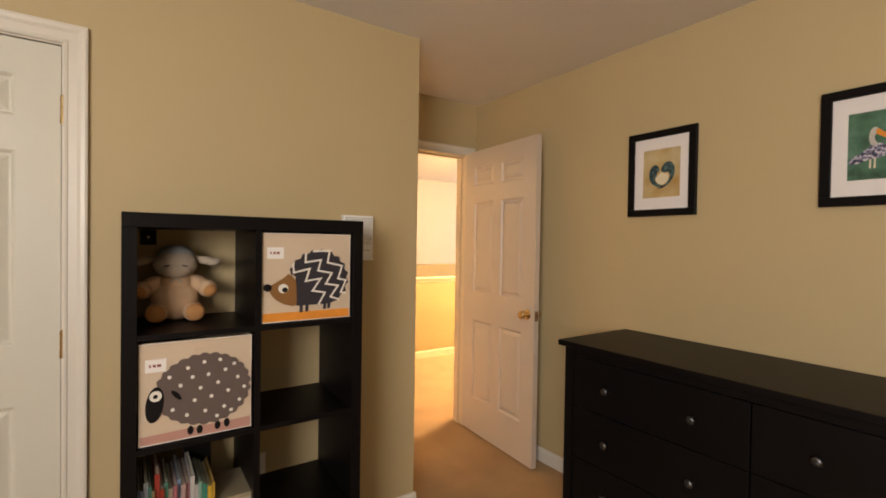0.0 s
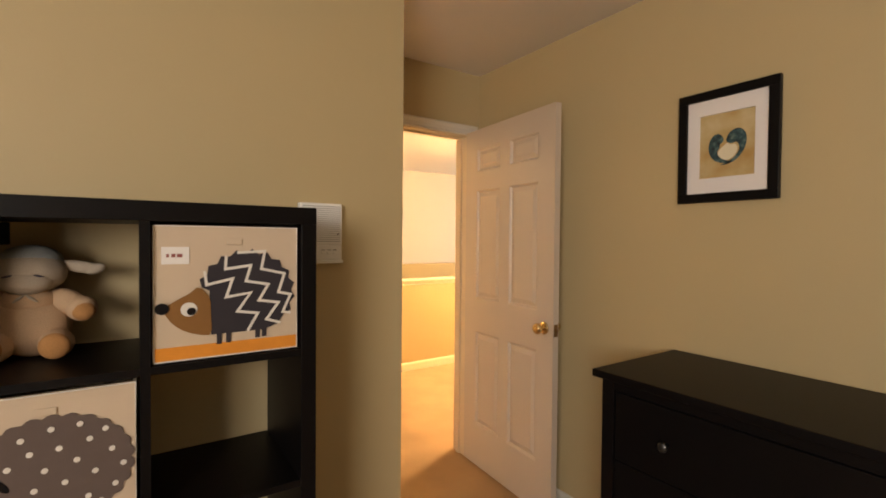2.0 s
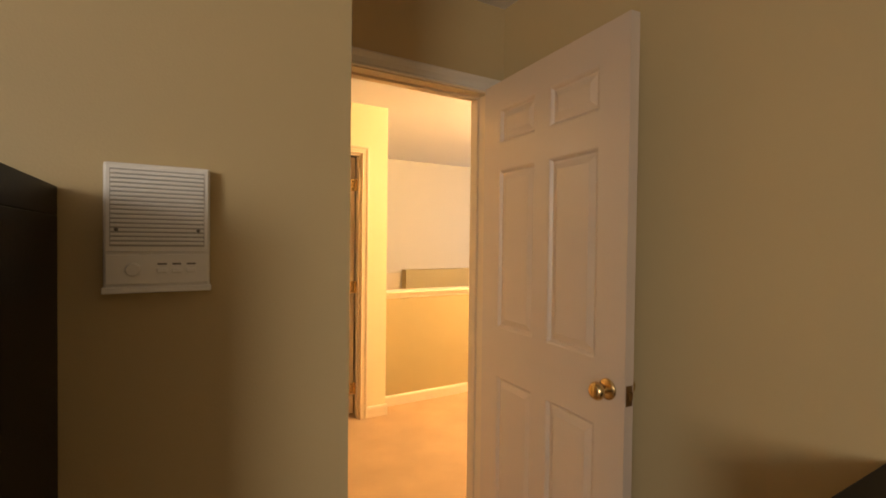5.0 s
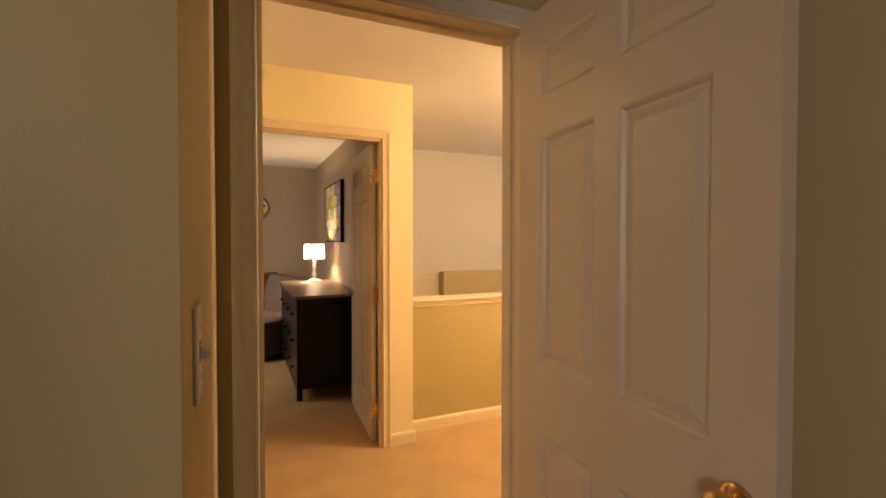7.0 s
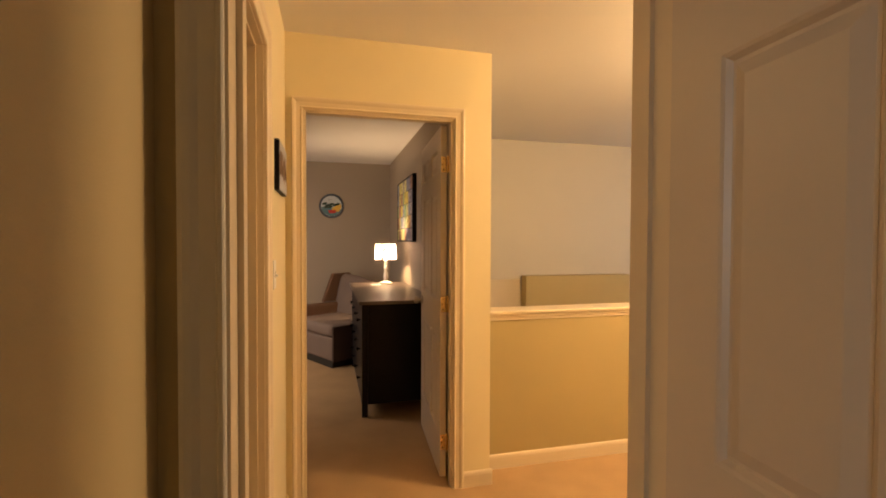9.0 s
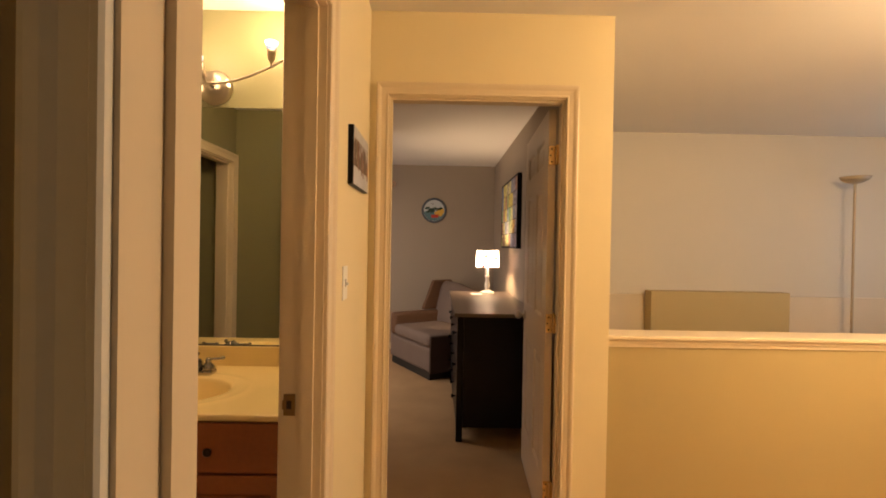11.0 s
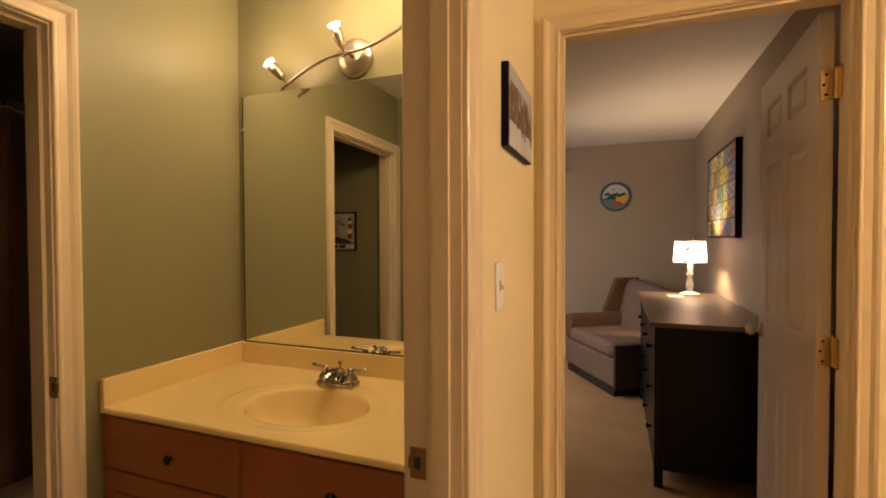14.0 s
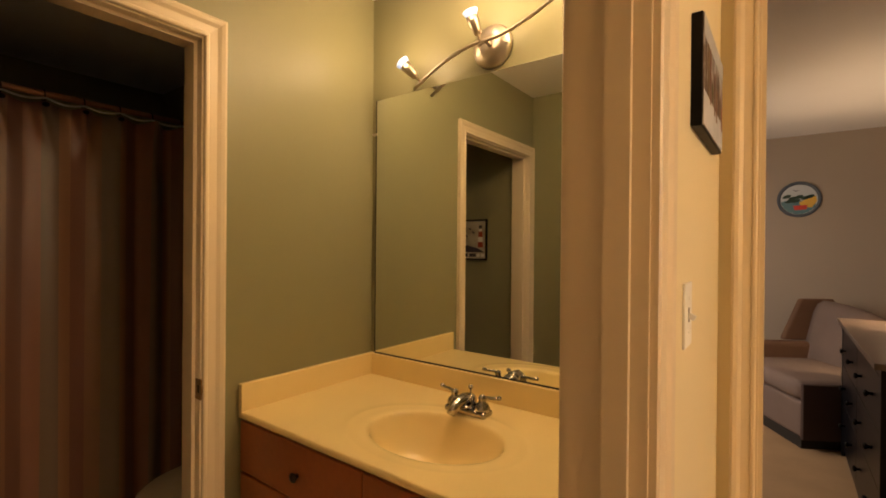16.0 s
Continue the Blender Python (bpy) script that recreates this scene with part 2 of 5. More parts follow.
for i, axis, w0, w1, o, stop in ((1, "x", DY0, DY1, D1, 3.348), (2, "x", WY0, WY1, D2, 5.0), (3, "y", HX0, HX1, BD, 1.565), (4, "y", BX - 0.11, BX, TD, 0.345)):
    framed(i, axis, w0, w1, o, stop)
jamb("door_jamb_5", "x", SY, SY + 0.11, CY[0], CY[1], CY[2], SY + 0.06)
casing("door_casing_5", "x", SY, -1, CY[0] + 0.018, CY[1] - 0.018, CY[2] - 0.018, None, 0.005, 0.066)


def baseboard(name, axis, face, out, a0, a1, mat=None):
    prof = [(0, 0), (0.013, 0), (0.013, 0.065), (0.010, 0.078), (0.005, 0.085), (0, 0.085)]
    bm = bmesh.new()
    ends = [[bm.verts.new((a, face + out * v, z) if axis == "x" else (face + out * v, a, z)) for v, z in prof] for a in (a0, a1)]
    for k in range(len(prof)):
        bm.faces.new((ends[0][k], ends[0][(k + 1) % 6], ends[1][(k + 1) % 6], ends[1][k]))
    for e in ends:
        bm.faces.new(e)
    return structure(name, bm, mat or TRIM, "cream-white baseboard with a moulded top", "baseboard")


for n, (axis, face, out, a0, a1) in enumerate((
        ("x", SY, -1, 0.245, AX + 0.013), ("y", AX, 1, SY, DY0), ("y", PX, -1, -1.9, DY0), ("x", SY, -1, -1.5, -0.68), ("x", -1.9, 1, -1.5, PX), ("y", -1.5, 1, -1.9, SY),
        ("x", WY0, -1, 2.532, 2.713), ("y", 2.70, 1, WY0, 5.125), ("x", 5.125, -1, 2.713, 6.5), ("y", HX1, 1, 4.268, WY0), ("x", DY1, 1, 2.52, 6.5),
        ("x", FY, -1, 0.2, EX), ("y", EX, -1, 5.9, FY), ("x", 7.0, -1, 2.7, 6.5))):
    baseboard("baseboard_%d" % (n + 1), axis, face, out, a0, a1, TRIM if n < 6 else TRIMH)

# cap of the half wall
bm = bmesh.new()
cuboid(bm, 2.70, 6.5, 5.095, 5.265, 0.936, 0.957, 0.006)
cuboid(bm, 2.70, 6.5, 5.108, 5.252, 0.916, 0.936, 0.005)
cuboid(bm, 2.70, 6.5, 5.117, 5.243, 0.898, 0.916, 0.002)
structure("trim_half_wall_cap", bm, TRIMH, "cream-white moulded wooden cap of the half wall", "cap rail")
structure("wall_stair_lower", box_mesh(2.70, 6.5, 6.965, 7.0, 0.085, 0.968), material("lower_greige_paint", (0.56, 0.48, 0.38), 0.6, vary=0.05, grain=0.03, bump=0.05), "paler lower part of the stairwell wall", "wall")
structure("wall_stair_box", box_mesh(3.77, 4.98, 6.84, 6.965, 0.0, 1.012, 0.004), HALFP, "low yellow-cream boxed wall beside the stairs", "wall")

# windows behind the walker and in the far bedroom
def window(name, m, w):
    """A sash window, sill at its origin's left end, facing -y."""
    o = structure(name, box_mesh(-0.05, w + 0.05, -0.03, 0.02, -0.04, 0.0, 0.004), TRIM, "white painted window with two sashes", "window")
    o.matrix_basis = m
    for a, b, c, d in ((0, 0.05, 0, 1.3), (w - 0.05, w, 0, 1.3), (0.05, w - 0.05, 0, 0.05), (0.05, w - 0.05, 1.25, 1.3), (0.05, w - 0.05, 0.63, 0.67)):
        part("window_frame", box_mesh(a, b, 0.04, 0.09, c, d), TRIM, o)


window("window_1", pose(-1.5, -1.5, 1.06, 0, 0, 90), 1.4)
window("window_2", pose(0.2, 6.2, 0.8, 0, 0, 90), 1.4)

# ---- doors ----
AGED = material("aged_brass", (0.26, 0.16, 0.07), 0.4, 0.9, bump=0)
PANELS = [(0.115, 0.345, 0.245, 0.815), (0.425, 0.655, 0.245, 0.815), (0.115, 0.345, 1.015, 1.665), (0.425, 0.655, 1.015, 1.665), (0.115, 0.345, 1.775, 1.915), (0.425, 0.655, 1.775, 1.915)]


def knob(parent, x, z, y, out, mat):
    q = Matrix.Translation((x, y, z)) @ Matrix.Rotation(radians(90 if out < 0 else -90), 4, "X")
    k = part("knob", lathe(bmesh.new(), [(0.0, 0.062), (0.012, 0.0615), (0.021, 0.058), (0.0265, 0.050), (0.0275, 0.043), (0.024, 0.034), (0.014, 0.027), (0.0105, 0.022), (0.0105, 0.008), (0.013, 0.006)][::-1], q), mat, parent, smooth=True)
    part("rose", lathe(bmesh.new(), [(0.032, 0.0), (0.032, 0.004), (0.028, 0.008), (0.015, 0.010)], q), mat, k, smooth=True)


def six_panel_door(name, m, w, h, label, metal, hinge_side=1, paint=None):
    """Leaf from its hinge edge at x=0 to x=w, thickness 0 to 0.035 along y."""
    d, t = thing(name, m, label, "door"), 0.035
    s = w / 0.77
    pan = [(a * s, b * s, c * h / 2.03, e * h / 2.03) for a, b, c, e in PANELS]
    bm = bmesh.new()
    xs = [0, pan[0][0], pan[0][1], pan[1][0], pan[1][1], w]
    zs = [0.0, pan[0][2], pan[0][3], pan[2][2], pan[2][3], pan[4][2], pan[4][3], h]
    for a, b in ((xs[0], xs[1]), (xs[2], xs[3]), (xs[4], xs[5])):
        cuboid(bm, a, b, 0, t, 0, h)
    for a, b in ((xs[1], xs[2]), (xs[3], xs[4])):
        for c, e in ((zs[0], zs[1]), (zs[2], zs[3]), (zs[4], zs[5]), (zs[6], zs[7])):
            cuboid(bm, a, b, 0, t, c, e)
    part("leaf_frame", bm, paint or DOORW, d)
    for a, b, c, e in pan:
        bm = bmesh.new()
        for face, sgn in ((0.0, 1), (t, -1)):
            rings = []
            for inset, depth in ((0.0, 0.0), (0.006, 0.003), (0.013, 0.011), (0.019, 0.011), (0.042, 0.003)):
                y = face + sgn * depth
                rings.append([bm.verts.new(p) for p in ((a + inset, y, c + inset), (b - inset, y, c + inset), (b - inset, y, e - inset), (a + inset, y, e - inset))])
            for r, q in zip(rings, rings[1:]):
                for k in range(4):
                    bm.faces.new((r[k], r[(k + 1) % 4], q[(k + 1) % 4], q[k]))
            bm.faces.new(rings[-1])
        part("panel", bm, paint or DOORW, d)
    for face, out in ((0.0, -1), (t, 1)):
        knob(d, w - 0.062, 0.935, face, out, metal)
    part("latch_plate", box_mesh(w - 0.001, w + 0.0015, 0.005, 0.030, 0.900, 0.960), AGED, d)
    part("latch_bolt", box_mesh(w, w + 0.010, 0.011, 0.024, 0.920, 0.942, 0.002), AGED, d)
    for z in (0.20, 1.00, 1.80):
        y = -0.004 if hinge_side < 0 else t + 0.004
        bm = tube(bmesh.new(), [(-0.004, y, z - 0.045), (-0.004, y, z - 0.016), (-0.004, y, z - 0.014), (-0.004, y, z + 0.014), (-0.004, y, z + 0.016), (-0.004, y, z + 0.045)], [0.0065, 0.0065, 0.0055, 0.0065, 0.0055, 0.0065])
        ball(bm, (-0.004, y, z + 0.047), 0.005, u=8, v=6)
        cuboid(bm, -0.0025, 0.001, 0.003, t - 0.003, z - 0.045, z + 0.045)
        part("hinge", bm, BRASS, d)
    return d


six_panel_door("bedroom_door", pose(2.423, 3.262, 0.012, 0, 0, -90.0 - 3.6), 0.777, 2.030, "open cream-white six-panel door with a brass knob", BRASS)
far_door = six_panel_door("far_bedroom_door", pose(2.473, 5.084, 0.012, 0, 0, 86.8), 0.765, 2.018, "open cream-white six-panel door with brass hinges", NICKEL, -1)
for z in (0.20, 1.00, 1.80):
    part("jamb_hinge_plate", box_mesh(-0.043, -0.007, -0.0098, -0.0055, z - 0.045, z + 0.045), BRASS, far_door)
    for dz in (-0.03, 0.0, 0.03):
        part("screw", tube(bmesh.new(), [(-0.0035, 0.019 + 0.006 * (dz == 0), z + dz), (-0.0024, 0.019 + 0.006 * (dz == 0), z + dz)], 0.0042, 8), DARK, far_door)
six_panel_door("bathroom_door", pose(1.475, 3.505, 0.012, 0, 0, 180), 0.705, 2.015, "open white six-panel bathroom door against the wall", BRASS)
six_panel_door("closet_door", pose(0.164, SY + 0.037, 0.012, 0, 0, 180), 0.764, 2.015, "closed white six-panel closet door", BRASS, 1, DOORC)

# strike plates on the jambs
for m in (pose(1.516, 4.187, 0.925, 0, 0, 180), pose(0.383, 4.200, 0.940, 0, 0, 0), pose(1.674, 3.300, 0.935, 0, 0, 90)):
    p = thing("strike_plate", m, "small aged brass strike plate on a door jamb", "strike plate", "strike plates")
    bm = bmesh.new()
    for c in ((-0.016, 0.016, -0.0015, 0.0025, 0.012, 0.030), (-0.016, 0.016, -0.0015, 0.0025, -0.030, -0.012), (-0.016, -0.006, -0.0015, 0.0025, -0.012, 0.012), (0.008, 0.020, -0.0025, 0.0025, -0.012, 0.012)):
        cuboid(bm, *c)
    part("plate", bm, AGED, p)
    part("latch_hole", box_mesh(-0.006, 0.008, -0.0005, 0.002, -0.012, 0.012), DARK, p, "dark latch hole")


# ---- first bedroom ----
def slab(pts, y, thick, mat, name, parent, label=""):
    """A thin felt shape in the plane facing -y: points (x, z)."""
    bm = bmesh.new()
    f = [bm.verts.new((x, y, z)) for x, z in pts]
    face = bm.faces.new(f)
    r = bmesh.ops.extrude_face_region(bm, geom=[face])
    bmesh.ops.translate(bm, vec=(0, -thick, 0), verts=[v for v in r["geom"] if isinstance(v, bmesh.types.BMVert)])
    bmesh.ops.triangulate(bm, faces=[f for f in bm.faces if len(f.verts) > 4])
    return part(name, bm, mat, parent, label)


def rounded(pts, times=2):
    """Corner-cut outline of a closed shape."""
    for _ in range(times):
        pts = [p for a, b in zip(pts, pts[1:] + pts[:1]) for p in ((a[0] * 0.75 + b[0] * 0.25, a[1] * 0.75 + b[1] * 0.25), (a[0] * 0.25 + b[0] * 0.75, a[1] * 0.25 + b[1] * 0.75))]
    return pts


def oval(cx, cz, rx, rz, n=20, turn=0.0):
    c, s = math.cos(turn), math.sin(turn)
    return [(cx + rx * math.cos(a) * c - rz * math.sin(a) * s, cz + rx * math.cos(a) * s + rz * math.sin(a) * c) for a in (k * math.tau / n for k in range(n))]


def stroke(pts, w):
    """Outline of a mitred line of width w."""
    left, right = [], []
    for i, p in enumerate(pts):
        p = Vector(p)
        d0 = (p - Vector(pts[i - 1])).normalized() if i else None
        d1 = (Vector(pts[i + 1]) - p).normalized() if i < len(pts) - 1 else None
        a, b = d0 or d1, d1 or d0
        n = Vector((-a.y - b.y, a.x + b.x))
        n = n.normalized() * min(w / 2 / max(n.normalized().dot(Vector((-a.y, a.x))), 0.4), w)
        left.append(tuple(p + n))
        right.append(tuple(p - n))
    return left + right[::-1]


bc = thing("bookcase", pose(0, 0, 0), "black-brown cube bookcase with two columns, half full", "bookcase")
X0, X1, YF, YB, ZT = 0.339, 1.107, 2.163, 2.538, 1.460
XM = (X0 + X1) / 2
for a, b in ((X0, X0 + 0.040), (X1 - 0.040, X1)):
    part("side", box_mesh(a, b, YF, YB, 0, ZT - 0.045, 0.0015), BLACK, bc)
part("top", box_mesh(X0, X1, YF, YB, ZT - 0.0448, ZT, 0.0015), BLACK, bc)
part("bottom", box_mesh(X0 + 0.0402, X1 - 0.0402, YF + 0.001, YB, 0.0, 0.041), BLACK, bc)
part("divider", box_mesh(XM - 0.010, XM + 0.010, YF + 0.002, YB, 0.0412, ZT - 0.0452), BLACK, bc)
for z in (1.070, 0.722, 0.371):
    for a, b in ((X0 + 0.0402, XM - 0.0102), (XM + 0.0102, X1 - 0.0402)):
        part("shelf", box_mesh(a, b, YF + 0.003, YB, z, z + 0.018), BLACK, bc)

FELT = dict(rough=0.95, vary=0.15, scale=30, grain=0.35, grain_scale=900, bump=0.35, spec=0.15)
CANVAS = material("beige_canvas", (0.62, 0.50, 0.37), 0.9, vary=0.06, grain=0.18, grain_scale=700, bump=0.3, spec=0.2)
CHAR = material("charcoal_felt", (0.045, 0.040, 0.047), **FELT)
WOOL = material("brown_grey_felt", (0.145, 0.110, 0.098), **FELT)
WHITEF = material("white_felt", (0.80, 0.76, 0.70), **FELT)
BLACKF = material("black_felt", (0.012, 0.010, 0.010), **FELT)
SNOUT = material("brown_felt", (0.26, 0.13, 0.045), **FELT)
ORANGE = material("orange_canvas", (0.78, 0.30, 0.045), **FELT)
PINK = material("dusty_pink_canvas", (0.50, 0.28, 0.23), **FELT)
PAPER = material("white_paper", (0.80, 0.77, 0.74), 0.8)
INK = material("ink", (0.05, 0.04, 0.06), 0.8)
TAGINK = material("red_marker", (0.28, 0.08, 0.07), 0.8)


def fabric_bin(x, z, label):
    b = thing("storage_bin", pose(x, 2.180, z), label, "storage bin", "fabric bins in the bookcase")
    w, h, d = 0.322, 0.316, 0.320
    for c in ((0, w, 0, 0.006, 0, h), (0, w, d - 0.006, d, 0, h), (0, 0.006, 0.006, d - 0.006, 0, h), (w - 0.006, w, 0.006, d - 0.006, 0, h), (0.006, w - 0.006, 0.006, d - 0.006, 0, 0.006)):
        part("fabric_panel", box_mesh(*c), CANVAS, b)
    part("rim_piping", tube(bmesh.new(), [(0.001, -0.001, 0.002), (0.001, -0.001, h - 0.002), (w - 0.001, -0.001, h - 0.002), (w - 0.001, -0.001, 0.002), (0.001, -0.001, 0.002)], 0.0022, 6), WHITEF, b, "pale stitched edge")
    part("handle_tab", box_mesh(w * 0.47, w * 0.58, -0.004, 0.0, h - 0.045, h - 0.030, 0.0015), CANVAS, b, "beige fabric pull tab")
    tag = part("price_tag", box_mesh(0.016, 0.072, -0.0025, -0.0005, h - 0.090, h - 0.050), PAPER, b, "white paper tag with handwriting")
    for k, (a, e) in enumerate(((0.026, 0.031), (0.036, 0.044), (0.047, 0.058))):
        part("writing", box_mesh(a, e, -0.0032, -0.0024, h - 0.074, h - 0.066), TAGINK, tag)
    return b


b1 = fabric_bin(0.738, 1.091, "beige canvas storage bin with a felt hedgehog")
P = lambda x, y: ((x - 658) / 385 * 0.322, (533 - y) / 398 * 0.316)
slab([(0.003, 0.002), (0.319, 0.002), (0.319, 0.034), (0.003, 0.034)], -0.0004, 0.0012, ORANGE, "ground_stripe", b1, "orange ground stripe")
for fx, fy in ((820, 478), (845, 476), (925, 470), (944, 468)):
    slab([P(fx - 7, fy + 16), P(fx + 6, fy + 16), P(fx + 7, fy - 20), P(fx - 7, fy - 20)], -0.0016, 0.0012, CHAR, "foot", b1)
body = [P(800, 463), P(792, 400), P(795, 330), P(762, 312)]
for k in range(23):
    a, r = radians(168 - k * 9.2), 1.0 if k % 2 else 0.91
    body.append(P(898 + 138 * r * math.cos(a), 345 - 140 * r * math.sin(a)))
body += [P(985, 446), P(940, 462)]
slab(body, -0.0016, 0.0016, CHAR, "spiny_body", b1, "charcoal felt hedgehog body")
slab(rounded([P(*p) for p in ((768, 313), (745, 335), (715, 352), (690, 368), (678, 380), (690, 402), (705, 425), (735, 448), (770, 461), (801, 464), (798, 400), (797, 350))], 1), -0.0034, 0.0012, SNOUT, "face", b1, "brown felt face")
slab(oval(*P(678, 376), 0.014, 0.013), -0.0046, 0.003, BLACKF, "nose", b1)
eye = slab(oval(*P(743, 382), 0.0175, 0.0165), -0.0046, 0.0012, WHITEF, "eye", b1)
slab(oval(*P(749, 388), 0.0095, 0.0090), -0.0058, 0.0014, BLACKF, "pupil", eye)
for line in (((782, 270), (787, 312), (855, 296), (838, 352), (905, 342), (868, 398), (925, 408), (896, 462)),
             ((838, 226), (836, 266), (905, 256), (892, 305), (955, 318), (928, 368), (985, 378), (950, 430), (992, 445)),
             ((868, 216), (945, 212), (935, 268), (1003, 285), (985, 345), (1022, 354), (998, 410), (1022, 415))):
    slab(stroke([P(*p) for p in line], 0.0065), -0.0034, 0.0010, WHITEF, "zigzag_stripe", b1, "white zigzag stripe")

b2 = fabric_bin(0.384, 0.743, "beige canvas storage bin with a felt sheep")
P = lambda x, y: ((x - 105) / 463 * 0.322, (485 - 0.184 * (x - 105) - y) / (425 - 0.093 * (x - 105)) * 0.316)
slab([(0.003, 0.002), (0.319, 0.002), (0.319, 0.036), (0.003, 0.030)], -0.0004, 0.0012, PINK, "ground_stripe", b2, "dusty pink ground stripe")
for fx, fy in ((305, 415), (343, 411), (418, 394), (458, 384)):
    slab(oval(*P(fx, fy), 0.009, 0.014), -0.0016, 0.0012, BLACKF, "foot", b2)
body = []
for k in range(108):
    a = k * math.tau / 108
    r = 0.95 + 0.06 * abs(math.sin(a * 13))
    body.append(P(362 + 202 * r * math.cos(a), 243 - (148 * r * math.sin(a)) - 0.12 * 202 * math.cos(a)))
slab(body, -0.0016, 0.0018, WOOL, "woolly_body", b2, "brown-grey felt sheep body")
slab(oval(*P(164, 308), 0.024, 0.055, 24, -0.12), -0.0036, 0.0014, BLACKF, "head", b2)
slab(oval(*P(248, 268), 0.007, 0.021, 16, 0.7), -0.0036, 0.0014, BLACKF, "ear", b2)
eye = slab(oval(*P(168, 272), 0.0165, 0.0165), -0.0052, 0.0012, WHITEF, "eye", b2)
slab(oval(*P(167, 273), 0.0065, 0.0065), -0.0066, 0.0012, BLACKF, "pupil", eye)
for q in ((360, 132), (427, 122), (489, 138), (293, 157), (450, 163), (378, 183), (312, 194), (220, 195), (505, 193), (419, 216), (264, 229), (345, 239), (534, 233), (463, 249), (391, 273), (321, 290), (513, 287), (446, 315), (476, 330), (365, 334), (233, 329), (290, 351), (415, 355)):
    slab(oval(*P(*q), 0.0058, 0.0058, 10), -0.0036, 0.0016, WHITEF, "wool_dot", b2)

# plush lamb
PLUSH = material("cream_plush", (0.64, 0.44, 0.28), 0.98, vary=0.2, scale=22, grain=0.25, grain_scale=420, bump=0.45, spec=0.1)
PLUSHH = material("grey_cream_plush", (0.50, 0.42, 0.33), 0.98, vary=0.2, scale=30, grain=0.25, grain_scale=420, bump=0.45, spec=0.1)
PAW = material("tan_plush", (0.52, 0.26, 0.10), 0.98, vary=0.2, scale=30, grain=0.4, grain_scale=420, bump=0.6, spec=0.1)
bm = bmesh.new()


def blob(c, r, mat, m=None):
    n0 = len(bm.faces)
    ball(bm, c, *r, m=m)
    bm.faces.ensure_lookup_table()
    for f in bm.faces[n0:]:
        f.material_index = mat


R = lambda ax, deg: Matrix.Rotation(radians(deg), 4, ax)
blob((0, 0.0, 0.070), (0.068, 0.055, 0.072), 0)
blob((0, -0.008, 0.118), (0.050, 0.044, 0.034), 0)
blob((0, -0.014, 0.176), (0.062, 0.050, 0.045), 1)
blob((0, -0.040, 0.160), (0.044, 0.028, 0.028), 1)
blob((0, -0.004, 0.200), (0.054, 0.046, 0.034), 4)
for s in (-1, 1):
    blob((s * 0.083, -0.004, 0.186), (0.042, 0.010, 0.013), 1, R("Y", s * 10))
    blob((s * 0.108, -0.006, 0.181), (0.020, 0.009, 0.011), 1, R("Y", -s * 16))
    blob((s * 0.062, -0.014, 0.112), (0.026, 0.024, 0.036), 0, R("Y", -s * 58))
    blob((s * 0.088, -0.030, 0.098), (0.028, 0.027, 0.027), 0)
    blob((s * 0.093, -0.045, 0.094), (0.021, 0.016, 0.020), 2)
    blob((s * 0.048, -0.046, 0.030), (0.030, 0.046, 0.030), 0)
    blob((s * 0.052, -0.086, 0.032), (0.026, 0.014, 0.026), 2)
    blob((s * 0.024, -0.0635, 0.172), (0.009, 0.003, 0.0022), 3, R("Y", s * 14))
    blob((s * 0.010, -0.050, 0.126), (0.013, 0.004, 0.003), 1, R("Y", s * 40))
me = bpy.data.meshes.new("plush_lamb")
bm.to_mesh(me)
bm.free()
me.shade_smooth()
for mm in (PLUSH, PLUSHH, PAW, INK, material("blue_grey_plush", (0.34, 0.36, 0.36), 0.98, vary=0.2, scale=30, grain=0.25, grain_scale=420, bump=0.45, spec=0.1)):
    me.materials.append(mm)
lamb = tagged(new("plush_lamb", me), "cream plush lamb toy sitting in the bookcase", "plush toy")
lamb.matrix_basis = pose(0.497, 2.435, 1.089, 0, 0, -4) @ Matrix.Scale(1.15, 4)

# books and magazines
COL = [(0.08, 0.12, 0.25), (0.10, 0.16, 0.28), (0.30, 0.33, 0.36), (0.05, 0.20, 0.14), (0.30, 0.25, 0.12), (0.45, 0.05, 0.03), (0.38, 0.04, 0.02), (0.10, 0.28, 0.20), (0.42, 0.33, 0.25), (0.50, 0.18, 0.22), (0.25, 0.38, 0.55), (0.62, 0.42, 0.40), (0.45, 0.20, 0.22), (0.72, 0.70, 0.68), (0.65, 0.62, 0.60), (0.30, 0.55, 0.42), (0.10, 0.42, 0.30), (0.06, 0.33, 0.22), (0.75, 0.50, 0.05), (0.70, 0.42, 0.05)]
random.seed(4)
PAGES = material("book_pages", (0.72, 0.66, 0.54), 0.9)


def book(name, m, w, d, h, mat, label, group):
    b = thing(name, m, label, "book", group)
    t = min(0.0016, w * 0.2)
    bm = bmesh.new()
    cuboid(bm, 0, t, 0, d, 0, h)
    cuboid(bm, w - t, w, 0, d, 0, h)
    cuboid(bm, t, w - t, 0, t, 0, h)
    part("cover", bm, mat, b)
    part("page_block", box_mesh(t, w - t, t, d - 0.004, 0.003, h - 0.003), PAGES, b)
    return b


